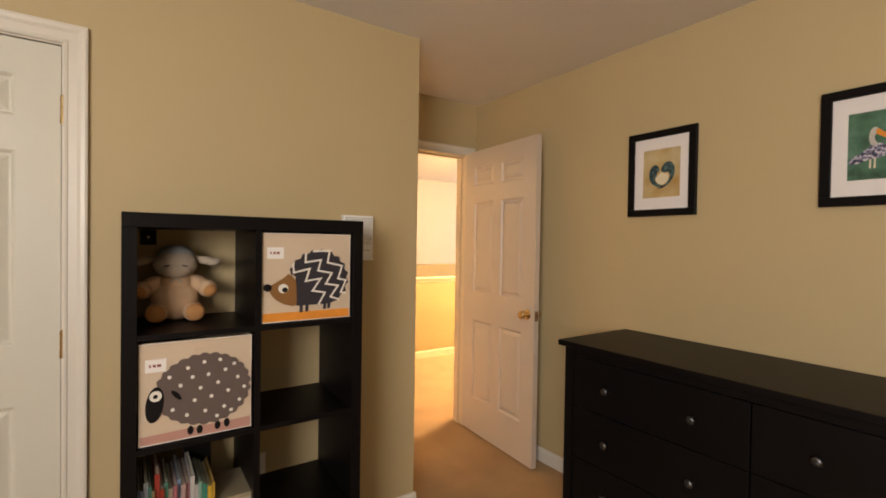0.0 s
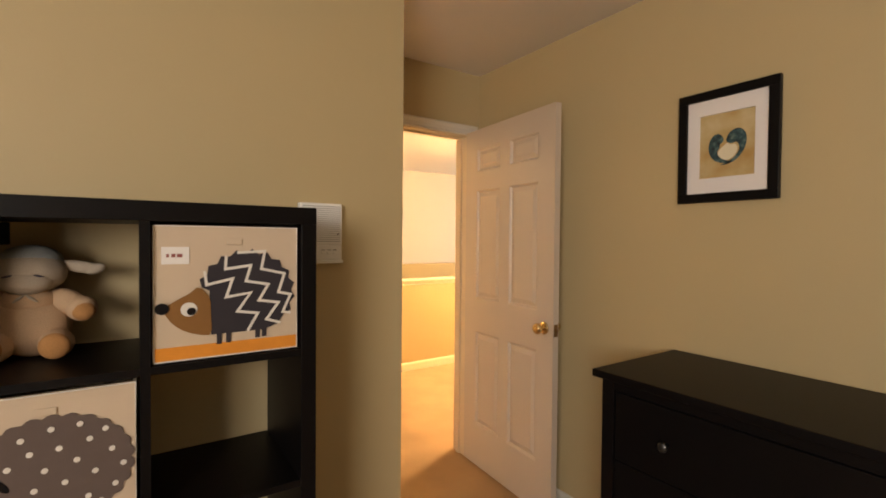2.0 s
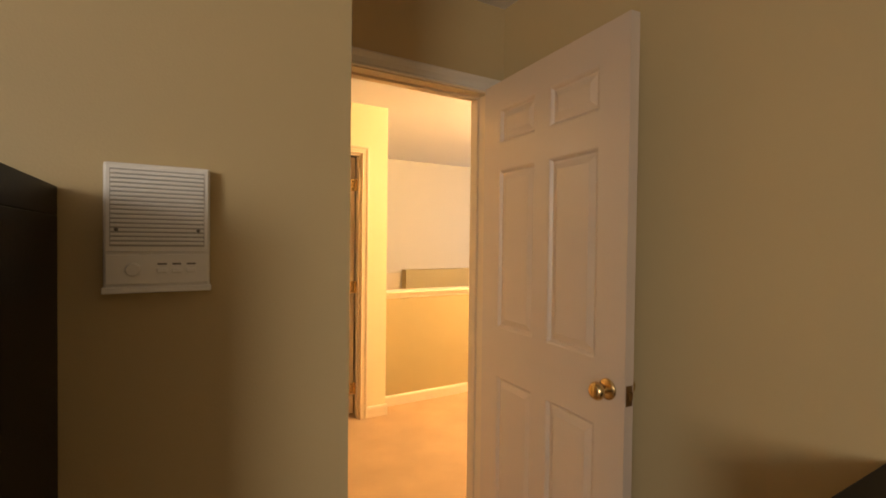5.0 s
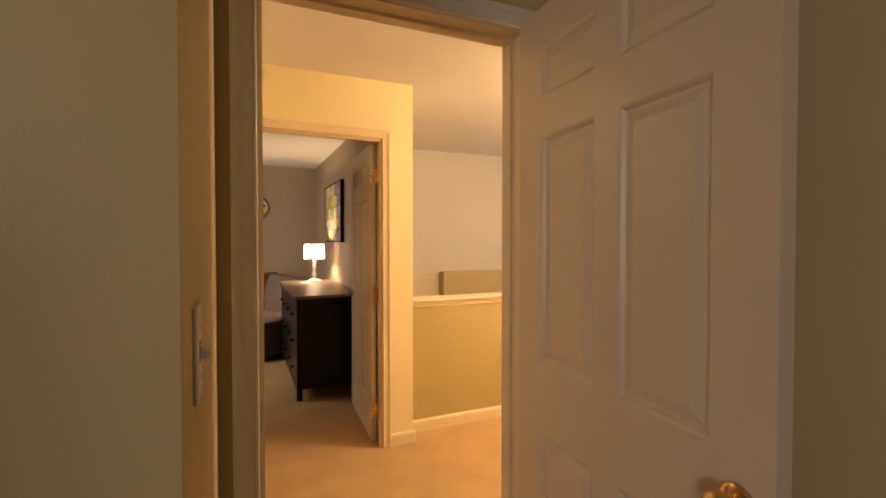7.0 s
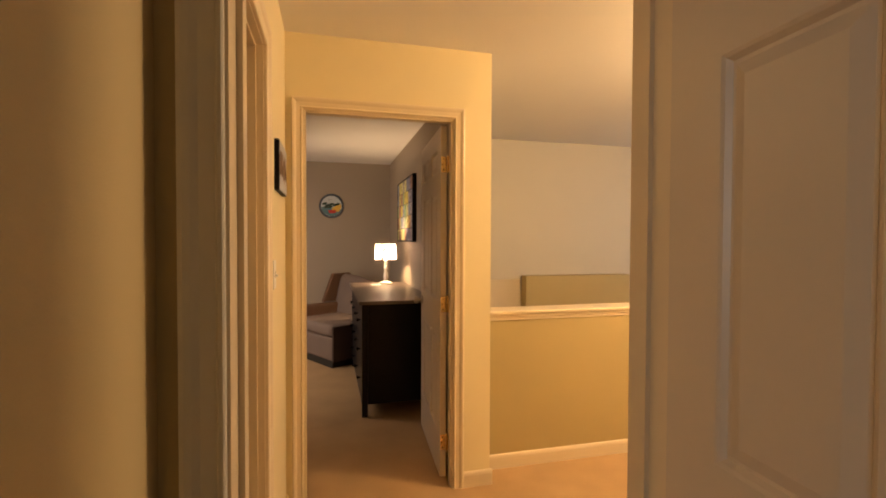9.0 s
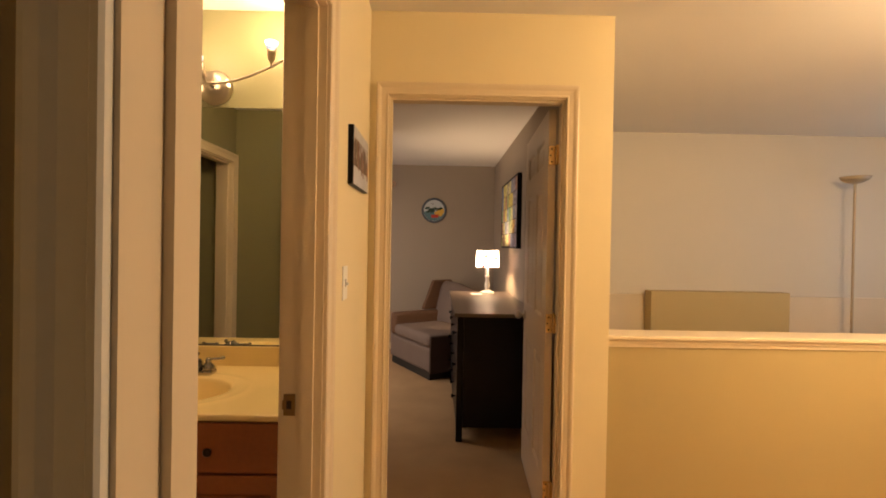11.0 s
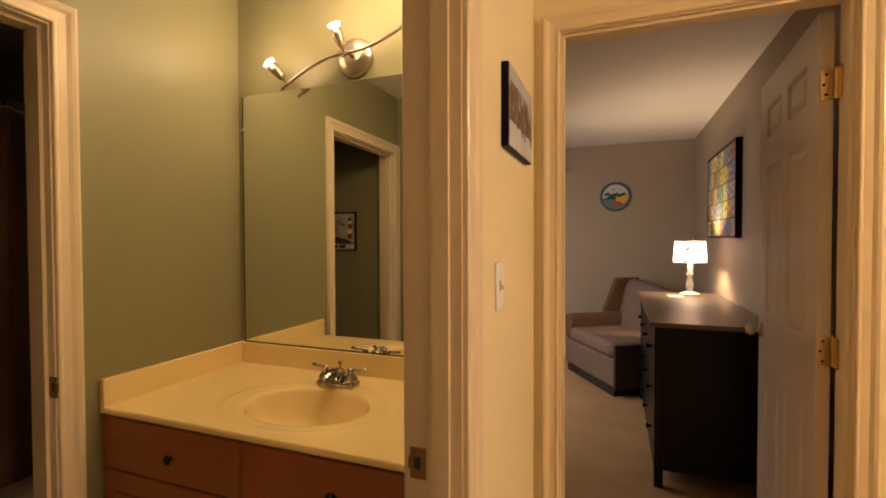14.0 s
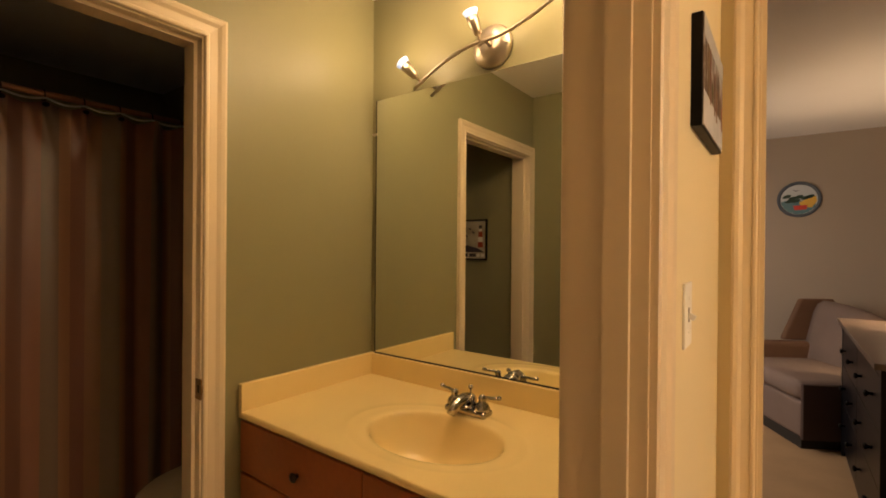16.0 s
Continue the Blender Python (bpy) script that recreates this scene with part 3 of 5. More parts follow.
x = X0 + 0.043
NAMES = ["dark blue", "navy", "grey", "dark green", "olive", "red", "dark red", "green", "tan", "pink", "light blue", "pale pink", "rose", "white", "off-white", "mint", "green", "dark green", "yellow", "golden"]
for k, c in enumerate(COL):
    w = random.uniform(0.006, 0.013)
    h = 0.228 - 0.045 * k / 19 + random.uniform(-0.014, 0.014) + (0.025 if k in (5, 10, 13) else 0)
    book("picture_book", pose(x, YF + 0.02 + random.uniform(0, 0.02), 0.389), w, 0.21, h, material("book_cover", tuple(v * 0.6 for v in c), 0.45, vary=0.3, scale=40, grain=0.2, grain_scale=160), "%s picture book standing in the bookcase" % NAMES[k], "standing books")
    x += w + 0.0008
be = thing("bookend", pose(x - 0.075, YF + 0.25, 0.389), "black round-topped bookend behind the books", "bookend")
slab([(0, 0), (0.09, 0)] + [(0.045 + 0.045 * math.cos(a), 0.255 + 0.05 * math.sin(a)) for a in (k * math.pi / 12 for k in range(13))], 0.0, 0.006, BLACK, "upright", be)
part("foot_plate", box_mesh(0, 0.09, 0.001, 0.08, 0, 0.003), BLACK, be)
z = 0.389
for k in range(7):
    h = random.uniform(0.014, 0.022)
    bk = book("magazine", pose(x + 0.012 + random.uniform(0, 0.006), YF + 0.02 + h, z, 0, 0, 0) @ pose(0, 0, h, 0, 90, 0), h, 0.20, 0.118, material("magazine_cover", random.choice([(0.10, 0.09, 0.07), (0.30, 0.25, 0.16), (0.40, 0.36, 0.28)]), 0.5), "stacked magazine lying in the bookcase", "stacked magazines")
    z += h + 0.0006

wb = thing("wall_bracket", pose(0.415, 2.535, 1.385), "small black anti-tip bracket behind the bookcase", "bracket")
part("plate", box_mesh(-0.026, 0.026, -0.004, 0.010, -0.028, 0.028, 0.003), BLACK, wb)
part("screw", lathe(bmesh.new(), [(0.005, 0), (0.005, 0.002), (0.002, 0.003)], Matrix.Translation((0, -0.004, 0)) @ R("X", 90), 10), NICKEL, wb)

PLASTIC = material("white_plastic", (0.82, 0.81, 0.78), 0.4, vary=0.04, grain=0.02)
SLOT = material("slot_grey", (0.20, 0.19, 0.18), 0.8)


def plate_cover(name, m, label, kind):
    """A wall plate facing -y: toggle switch or outlet."""
    p = thing(name, m, label, "light switch" if kind == "switch" else "outlet")
    part("plate", box_mesh(-0.035, 0.035, -0.005, 0, -0.057, 0.057, 0.002), PLASTIC, p)
    for z in (-0.030, 0.030) if kind == "switch" else (0,):
        part("screw", lathe(bmesh.new(), [(0.0032, 0), (0.0032, 0.001), (0.001, 0.0015)], Matrix.Translation((0, -0.005, z)) @ R("X", 90), 8), PLASTIC, p)
    if kind == "switch":
        part("slot", box_mesh(-0.006, 0.006, -0.0056, -0.0045, -0.013, 0.013), SLOT, p)
        bm = box_mesh(-0.0045, 0.0045, -0.017, -0.004, -0.005, 0.005, 0.0012)
        bmesh.ops.rotate(bm, cent=(0, -0.004, 0), matrix=Matrix.Rotation(radians(28), 3, "X"), verts=bm.verts)
        part("toggle", bm, PLASTIC, p)
    else:
        for z in (-0.020, 0.020):
            f = part("socket", lathe(bmesh.new(), [(0.0165, 0), (0.0165, 0.002), (0.015, 0.003)], Matrix.Translation((0, -0.005, z)) @ R("X", 90), 20), PLASTIC, p)
            for xx in (-0.006, 0.006):
                part("slot", box_mesh(xx - 0.001, xx + 0.001, -0.0084, -0.0075, z - 0.004, z + 0.005), SLOT, f)
    return p


plate_cover("light_switch", pose(AX, 2.693, 1.246, 0, 0, 90), "white toggle light switch beside the bedroom door", "switch")
plate_cover("light_switch", pose(HX1, 4.465, 1.243, 0, 0, 90), "white toggle light switch beside the bathroom door", "switch")
plate_cover("wall_outlet", pose(0.805, SY, 0.42), "white duplex outlet behind the bookcase", "outlet")

ic = thing("intercom", pose(1.166, SY, 1.297), "white wall intercom with a louvred speaker grille", "intercom")
W, HH = 0.150, 0.205
bm = bmesh.new()
cuboid(bm, 0, W, -0.030, 0, 0, HH, 0.004)
part("body", bm, PLASTIC, ic)
part("bezel", box_mesh(0.003, W - 0.003, -0.034, -0.0302, 0.062, HH - 0.004, 0.0015), PLASTIC, ic)
part("speaker_cloth", box_mesh(0.009, W - 0.009, -0.0346, -0.0338, 0.071, HH - 0.010), material("pale_grey_cloth", (0.42, 0.41, 0.39), 0.9), ic, "grey cloth behind the louvres")
for k in range(17):
    zz = 0.074 + k * 0.0071
    part("louvre", box_mesh(0.010, W - 0.010, -0.0372, -0.0342, zz, zz + 0.0046, 0.0006), PLASTIC, ic)
part("control_panel", box_mesh(0.003, W - 0.003, -0.0345, -0.0302, 0.010, 0.058, 0.0015), PLASTIC, ic)
part("bottom_lip", box_mesh(-0.002, W + 0.002, -0.038, -0.002, -0.004, 0.006, 0.002), PLASTIC, ic)
part("volume_knob", lathe(bmesh.new(), [(0.011, 0), (0.011, 0.006), (0.009, 0.010), (0.0, 0.0105)], Matrix.Translation((0.040, -0.0345, 0.034)) @ R("X", 90), 20), PLASTIC, ic)
for k in range(3):
    part("push_button", box_mesh(0.072 + k * 0.021, 0.087 + k * 0.021, -0.0395, -0.0345, 0.028, 0.036, 0.0015), PLASTIC, ic)
    part("caption", box_mesh(0.073 + k * 0.021, 0.086 + k * 0.021, -0.0349, -0.0344, 0.041, 0.044), SLOT, ic)
for xx in (0.018, W - 0.018):
    part("screw", lathe(bmesh.new(), [(0.003, 0), (0.003, 0.002), (0.001, 0.003)], Matrix.Translation((xx, -0.0372, 0.098)) @ R("X", 90), 10), SLOT, ic)


def dresser(name, m, length, depth, height, rows, cols, label, mat, metal, legs=0.10, top=None):
    """Front faces -x, length runs along -y from the origin at the front near corner of the top."""
    d = thing(name, m, label, "dresser")
    o, tt = 0.025, 0.026
    part("top", box_mesh(0, depth, -length, 0, height - tt, height, 0.003), top or mat, d)
    y0, y1 = -length + o, -o
    bm = bmesh.new()
    cuboid(bm, o + 0.020, depth - 0.005, y0 + 0.02, y1 - 0.02, legs, height - tt)
    part("carcass", bm, mat, d)
    for a, b in ((y0, y0 + 0.02), (y1 - 0.02, y1)):
        part("side_panel", box_mesh(o + 0.045, depth - 0.045, a, b, legs, height - tt), mat, d)
    for yy in (y0 - 0.001, y1 - 0.044):
        for xx in (o - 0.001, depth - 0.045):
            part("leg", box_mesh(xx, xx + 0.045, yy, yy + 0.045, 0, height - tt, 0.002), mat, d)
    part("bottom_rail", box_mesh(o + 0.002, o + 0.019, y0 + 0.045, y1 - 0.045, legs - 0.02, legs + 0.03), mat, d)
    part("top_rail", box_mesh(o + 0.002, o + 0.019, y0 + 0.045, y1 - 0.045, height - tt - 0.035, height - tt), mat, d)
    z0, z1 = legs + 0.032, height - tt - 0.037
    yy0, yy1 = y0 + 0.047, y1 - 0.047
    for r in range(rows):
        for c in range(cols):
            a, b = yy0 + (yy1 - yy0) * c / cols + 0.003, yy0 + (yy1 - yy0) * (c + 1) / cols - 0.003
            za, zb = z0 + (z1 - z0) * r / rows + 0.002, z0 + (z1 - z0) * (r + 1) / rows - 0.002
            f = part("drawer", box_mesh(o + 0.001, o + 0.019, a, b, za, zb, 0.002), mat, d)
            for s in (0.25, 0.75):
                q = Matrix.Translation((o + 0.001, a + (b - a) * s, (za + zb) / 2)) @ R("Y", -90)
                part("knob", lathe(bmesh.new(), [(0.007, 0), (0.006, 0.012), (0.012, 0.018), (0.0155, 0.023), (0.014, 0.028), (0.007, 0.031), (0.0, 0.0315)], q, 18), metal, f, smooth=True)
    return d


PEWTER = material("dark_pewter", (0.11, 0.11, 0.115), 0.34, 0.9, bump=0)
dresser("dresser", pose(2.002, 1.968, 0), 1.584, 0.512, 0.943, 3, 2, "black-brown wooden dresser with round dark metal knobs", BLACK, PEWTER, 0.165)


def art_material(name, ramp, scale, detail=6.0, kind="noise"):
    m = bpy.data.materials.new(name)
    m.use_nodes = True
    n, l = m.node_tree.nodes, m.node_tree.links
    tc, t, r = n.new("ShaderNodeTexCoord"), n.new("ShaderNodeTexNoise"), n.new("ShaderNodeValToRGB")
    t.inputs["Scale"].default_value, t.inputs["Detail"].default_value = scale, detail
    l.new(tc.outputs["Object"], t.inputs["Vector"])
    l.new(t.outputs[0], r.inputs[0])
    for k, (p, c) in enumerate(ramp):
        e = r.color_ramp.elements[k] if k < 2 else r.color_ramp.elements.new(p)
        e.position, e.color = p, (*c, 1)
    l.new(r.outputs[0], n["Principled BSDF"].inputs["Base Color"])
    n["Principled BSDF"].inputs["Roughness"].default_value = 0.6
    return m


def framed_picture(name, m, w, h, fw, mat_w, label, mat_board, art_mat, depth=0.022, frame_mat=None):
    """A picture whose back lies on y=0 and which faces -y; origin at the lower left corner."""
    p = thing(name, m, label, "framed picture")
    fm = frame_mat or BLACK
    for a, b, c, d in ((0, w, h - fw, h), (0, w, 0, fw), (0, fw, fw, h - fw), (w - fw, w, fw, h - fw)):
        part("frame_side", box_mesh(a, b, -depth, 0, c, d, 0.002), fm, p)
    part("backing", box_mesh(fw, w - fw, -0.006, -0.001, fw, h - fw), DARK, p)
    a = b = fw
    if mat_w:
        a, b = fw + mat_w[0], fw + mat_w[1]
        bm = bmesh.new()
        loops = [[bm.verts.new(p) for p in ((x0, y, z0), (x1, y, z0), (x1, y, z1), (x0, y, z1))] for x0, x1, z0, z1, y in (
            (fw, w - fw, fw, h - fw, -0.0092), (fw, w - fw, fw, h - fw, -0.012), (a - 0.0015, w - a + 0.0015, b - 0.0015, h - b + 0.0015, -0.012), (a, w - a, b, h - b, -0.0092))]
        for r, q in zip(loops, loops[1:] + loops[:1]):
            for k in range(4):
                bm.faces.new((r[k], r[(k + 1) % 4], q[(k + 1) % 4], q[k]))
        part("mat_board", bm, mat_board, p, "white mat board")
    part("print", box_mesh(a - 0.001, w - a + 0.001, -0.0084, -0.0064, b - 0.001, h - b + 0.001), art_mat, p)
    return p


MATB = material("white_mat_board", (0.80, 0.76, 0.75), 0.9, vary=0.02, grain=0.03)
TEAL = art_material("teal_ink", [(0.35, (0.010, 0.022, 0.030)), (0.55, (0.035, 0.085, 0.095)), (0.7, (0.16, 0.22, 0.20))], 60)
OCHRE = art_material("ochre_wash", [(0.30, (0.42, 0.25, 0.07)), (0.5, (0.50, 0.37, 0.17)), (0.7, (0.60, 0.50, 0.29))], 9)
CREAM = material("cream_ink", (0.72, 0.65, 0.48), 0.8)
pic = framed_picture("framed_print", pose(PX - 0.001, 1.963, 1.530, 0, 0, -90), 0.347, 0.421, 0.034, (0.045, 0.058), "black-framed print of a teal heart shape on ochre", MATB, OCHRE)
cx, cz = 0.176, 0.206
for label, outline in (
        ("teal painted curled shape", ((-0.008, 0.020), (-0.020, 0.044), (-0.040, 0.050), (-0.059, 0.034), (-0.067, 0.002), (-0.060, -0.032), (-0.038, -0.056), (-0.004, -0.066), (0.024, -0.062), (-0.002, -0.054), (-0.026, -0.042), (-0.036, -0.020), (-0.024, -0.004), (-0.026, 0.008))),
        ("teal painted larger curled shape", ((-0.006, 0.016), (0.004, 0.044), (0.026, 0.060), (0.050, 0.056), (0.067, 0.030), (0.065, -0.008), (0.046, -0.044), (0.014, -0.068), (-0.030, -0.072), (0.008, -0.059), (0.034, -0.038), (0.044, -0.012), (0.034, 0.012), (0.014, 0.004)))):
    slab(rounded([(cx + u, cz + v) for u, v in outline]), -0.0085, 0.0006, TEAL, "painted_shape", pic, label)
slab(rounded([(cx + u, cz + v) for u, v in ((0, -0.056), (0.026, -0.042), (0.038, -0.018), (0.030, 0.004), (0.012, 0.000), (0.002, 0.012), (-0.010, 0.002), (-0.022, -0.008), (-0.034, -0.022), (-0.024, -0.042))]), -0.0085, 0.0005, CREAM, "painted_centre", pic, "cream centre of the heart")

LEAF = art_material("green_wash", [(0.30, (0.02, 0.06, 0.03)), (0.5, (0.06, 0.15, 0.09)), (0.7, (0.12, 0.24, 0.17))], 14)
FEATH = art_material("feather_ink", [(0.40, (0.03, 0.03, 0.07)), (0.5, (0.20, 0.19, 0.30)), (0.6, (0.62, 0.58, 0.62))], 90)
pic = framed_picture("framed_print", pose(PX - 0.001, 1.158, 1.538, 0, 0, -90), 0.347, 0.423, 0.034, (0.045, 0.058), "black-framed print of a blue-grey bird shape on green", MATB, LEAF)
bird = lambda pts: [(0.080 + (u - 0.080) * 0.70, 0.126 + (v - 0.126) * 0.92) for u, v in pts]
slab(rounded(bird([(0.085, 0.150), (0.120, 0.152), (0.160, 0.165), (0.205, 0.170), (0.250, 0.185), (0.262, 0.200), (0.235, 0.215), (0.195, 0.228), (0.165, 0.218), (0.130, 0.190), (0.100, 0.180), (0.080, 0.165)])), -0.0085, 0.0006, FEATH, "painted_wings", pic, "blue-grey painted feathers")
slab(rounded(bird([(0.170, 0.215), (0.160, 0.240), (0.162, 0.270), (0.175, 0.288), (0.194, 0.286), (0.198, 0.272), (0.188, 0.262), (0.180, 0.250), (0.186, 0.232), (0.200, 0.222)])), -0.0088, 0.0006, material("grey_cream_ink", (0.50, 0.47, 0.42), 0.8, vary=0.3, scale=60), "painted_neck", pic, "cream painted neck and head")
slab(bird([(0.190, 0.280), (0.200, 0.278), (0.262, 0.232), (0.252, 0.226), (0.186, 0.262)]), -0.0092, 0.0006, ORANGE, "painted_beak", pic, "orange painted beak")
for xx in (0.165, 0.182):
    slab(bird([(xx, 0.168), (xx + 0.006, 0.168), (xx + 0.006, 0.132), (xx - 0.002, 0.130)]), -0.0085, 0.0006, CREAM, "painted_leg", pic)

# ---- hall ----
SEPIA = art_material("brown_blue_photo", [(0.30, (0.05, 0.035, 0.03)), (0.5, (0.16, 0.12, 0.11)), (0.62, (0.35, 0.34, 0.36)), (0.75, (0.45, 0.47, 0.52))], 22)
cv = thing("canvas_print", pose(HX1, 4.492, 1.582, 0, 0, 90), "small canvas print with black edges on the hall wall", "canvas print")
part("canvas_block", box_mesh(0, 0.313, -0.019, 0, 0, 0.206, 0.002), BLACK, cv)
part("printed_face", box_mesh(0.002, 0.311, -0.0205, -0.0192, 0.003, 0.203), SEPIA, cv, "brown and blue-grey printed scene")
part("printed_sky", box_mesh(0.002, 0.311, -0.0212, -0.0206, 0.003, 0.066), material("blue_grey_ink", (0.46, 0.47, 0.52), 0.7, vary=0.4, scale=25), cv, "blue-grey printed ground")
part("printed_haze", box_mesh(0.002, 0.311, -0.0212, -0.0206, 0.165, 0.203), material("pale_blue_ink", (0.42, 0.43, 0.46), 0.7, vary=0.4, scale=25), cv, "pale blue-grey printed sky")
random.seed(5)
for k in range(9):
    x0 = 0.02 + 0.033 * k
    part("printed_figure", box_mesh(x0, x0 + random.uniform(0.010, 0.024), -0.0216, -0.0213, 0.045 + random.uniform(0, 0.03), 0.10 + random.uniform(0, 0.07)), material("brown_ink", (0.10 + 0.05 * (k % 3), 0.07 + 0.03 * (k % 2), 0.05), 0.7, vary=0.4, scale=30), cv)

cl = thing("ceiling_light", pose(4.15, 4.02, H), "flush ceiling light with a frosted glass dome", "ceiling light")
part("base", lathe(bmesh.new(), [(0.17, 0.0), (0.17, -0.025), (0.155, -0.03)], seg=32), BRASS, cl)
part("glass_dome", lathe(bmesh.new(), [(0.150, -0.031), (0.146, -0.055), (0.125, -0.085), (0.085, -0.108), (0.04, -0.118), (0.002, -0.120)], seg=32), glowing("lit_frosted_glass", (1.0, 0.72, 0.40), 6.0), cl, smooth=True)

fl = thing("floor_lamp", pose(5.46, 6.77, 0), "slender torchiere floor lamp behind the half wall", "floor lamp")
METAL = material("beige_metal", (0.40, 0.33, 0.25), 0.45, 0.3)
part("base", lathe(bmesh.new(), [(0.13, 0), (0.13, 0.012), (0.11, 0.022), (0.02, 0.03)], seg=28), METAL, fl)
part("pole", lathe(bmesh.new(), [(0.011, 0.03), (0.011, 1.97)], seg=12), METAL, fl)
part("bowl", lathe(bmesh.new(), [(0.012, 1.96), (0.05, 1.97), (0.09, 1.99), (0.110, 2.02), (0.106, 2.021), (0.086, 1.998), (0.045, 1.979), (0.002, 1.976)], seg=32), METAL, fl, smooth=True)

# ---- bathroom ----
MARBLE = material("almond_cultured_marble", (0.88, 0.70, 0.345), 0.20, vary=0.05, scale=5, grain=0.02, bump=0)
VX0, VX1, VY0, VZ = BX + 0.001, HX0 - 0.001, 4.322, 0.845
vt = thing("bathroom_countertop", pose(0, 0, 0), "almond cultured-marble vanity top with an oval sink", "countertop")
bm = bmesh.new()
NX, NY = 200, 110
SX, SYC = 0.975, 4.555


def top_height(x, y):
    r = math.hypot((x - SX) / 0.205, (y - SYC) / 0.150)
    z = VZ
    if r < 1.0:
        z -= 0.132 * (1 - r ** 3.8) + 0.005
    e = abs(math.hypot((x - SX) / 0.270, (y - SYC + 0.005) / 0.195) - 1.0)
    if r >= 1.0:
        z += 0.0022 * max(0.0, 1 - e / 0.16) ** 2 - 0.004 * max(0.0, 1 - (r - 1.0) / 0.14) ** 2
    return z


grid = [[bm.verts.new((VX0 + (VX1 - VX0) * i / NX, VY0 + (BY - 0.001 - VY0) * j / NY, top_height(VX0 + (VX1 - VX0) * i / NX, VY0 + (BY - 0.001 - VY0) * j / NY))) for j in range(NY + 1)] for i in range(NX + 1)]
for i in range(NX):
    for j in range(NY):
        bm.faces.new((grid[i][j], grid[i + 1][j], grid[i + 1][j + 1], grid[i][j + 1]))
part("basin_and_deck", bm, MARBLE, vt, smooth=True)
bm = bmesh.new()
front = [(VY0, VZ), (VY0 - 0.004, VZ - 0.002), (VY0 - 0.006, VZ - 0.007), (VY0 - 0.006, VZ - 0.015), (VY0 - 0.003, VZ - 0.020), (VY0 + 0.02, VZ - 0.020)]
ends = [[bm.verts.new((x, y, z)) for y, z in front] for x in (VX0 + 0.0188, VX1)]
for k in range(5):
    bm.faces.new((ends[0][k], ends[0][k + 1], ends[1][k + 1], ends[1][k]))
part("front_edge", bm, MARBLE, vt)
part("backsplash", box_mesh(VX0 + 0.019, VX1, BY - 0.019, BY - 0.001, VZ - 0.004, 0.928, 0.003), MARBLE, vt)
part("side_splash", box_mesh(VX0, VX0 + 0.0188, VY0 - 0.0055, BY - 0.001, VZ - 0.020, 0.930, 0.003), MARBLE, vt)
part("drain", lathe(bmesh.new(), [(0.024, 0), (0.024, 0.003), (0.017, 0.004), (0.014, 0.002)], Matrix.Translation((SX, SYC, VZ - 0.137)), 20), CHROME, vt, smooth=True)

OAK = material("honey_oak", (0.31, 0.092, 0.022), 0.34, vary=0.45, scale=4, grain=0.3, grain_scale=60, bump=0.03)
va = thing("vanity_cabinet", pose(0, 0, 0), "honey-oak bathroom vanity cabinet with dark knobs", "vanity cabinet")
for a, b in ((VX0 + 0.006, VX0 + 0.022), (VX1 - 0.016, VX1)):
    part("side_panel", box_mesh(a, b, VY0 + 0.0302, BY - 0.002, 0.09, VZ - 0.021), OAK, va)
part("cabinet_floor", box_mesh(VX0 + 0.022, VX1 - 0.016, VY0 + 0.0302, BY - 0.002, 0.09, 0.108), OAK, va)
part("toe_kick", box_mesh(VX0 + 0.006, VX1, VY0 + 0.09, BY - 0.002, 0.0, 0.09), DARK, va)
part("face_frame", box_mesh(VX0 + 0.002, VX1, VY0 + 0.012, VY0 + 0.030, 0.09, VZ - 0.021), OAK, va)
VM = 0.942
KNOBD = material("dark_bronze", (0.05, 0.035, 0.025), 0.35, 0.8, bump=0)
for a, b in ((VX0 + 0.010, VM - 0.0012), (VM + 0.0012, VX1 - 0.012)):
    f = part("drawer", box_mesh(a, b, VY0 - 0.004, VY0 + 0.012, 0.664, 0.818, 0.003), OAK, va)
    q = Matrix.Translation(((a + b) / 2 + 0.018, VY0 - 0.004, 0.733)) @ R("X", 90)
    part("knob", lathe(bmesh.new(), [(0.007, 0), (0.006, 0.006), (0.012, 0.010), (0.014, 0.014), (0.010, 0.018), (0.0, 0.0195)], q, 16), KNOBD, f, smooth=True)
    f = part("cabinet_door", box_mesh(a, b, VY0 - 0.004, VY0 + 0.012, 0.12, 0.657, 0.004), OAK, va)
    part("raised_panel", box_mesh(a + 0.06, b - 0.06, VY0 - 0.009, VY0 - 0.0042, 0.18, 0.597, 0.004), OAK, f)
    part("knob", lathe(bmesh.new(), [(0.007, 0), (0.006, 0.006), (0.012, 0.010), (0.014, 0.014), (0.010, 0.018), (0.0, 0.0195)], Matrix.Translation((b - 0.03, VY0 - 0.004, 0.58)) @ R("X", 90), 16), KNOBD, f, smooth=True)

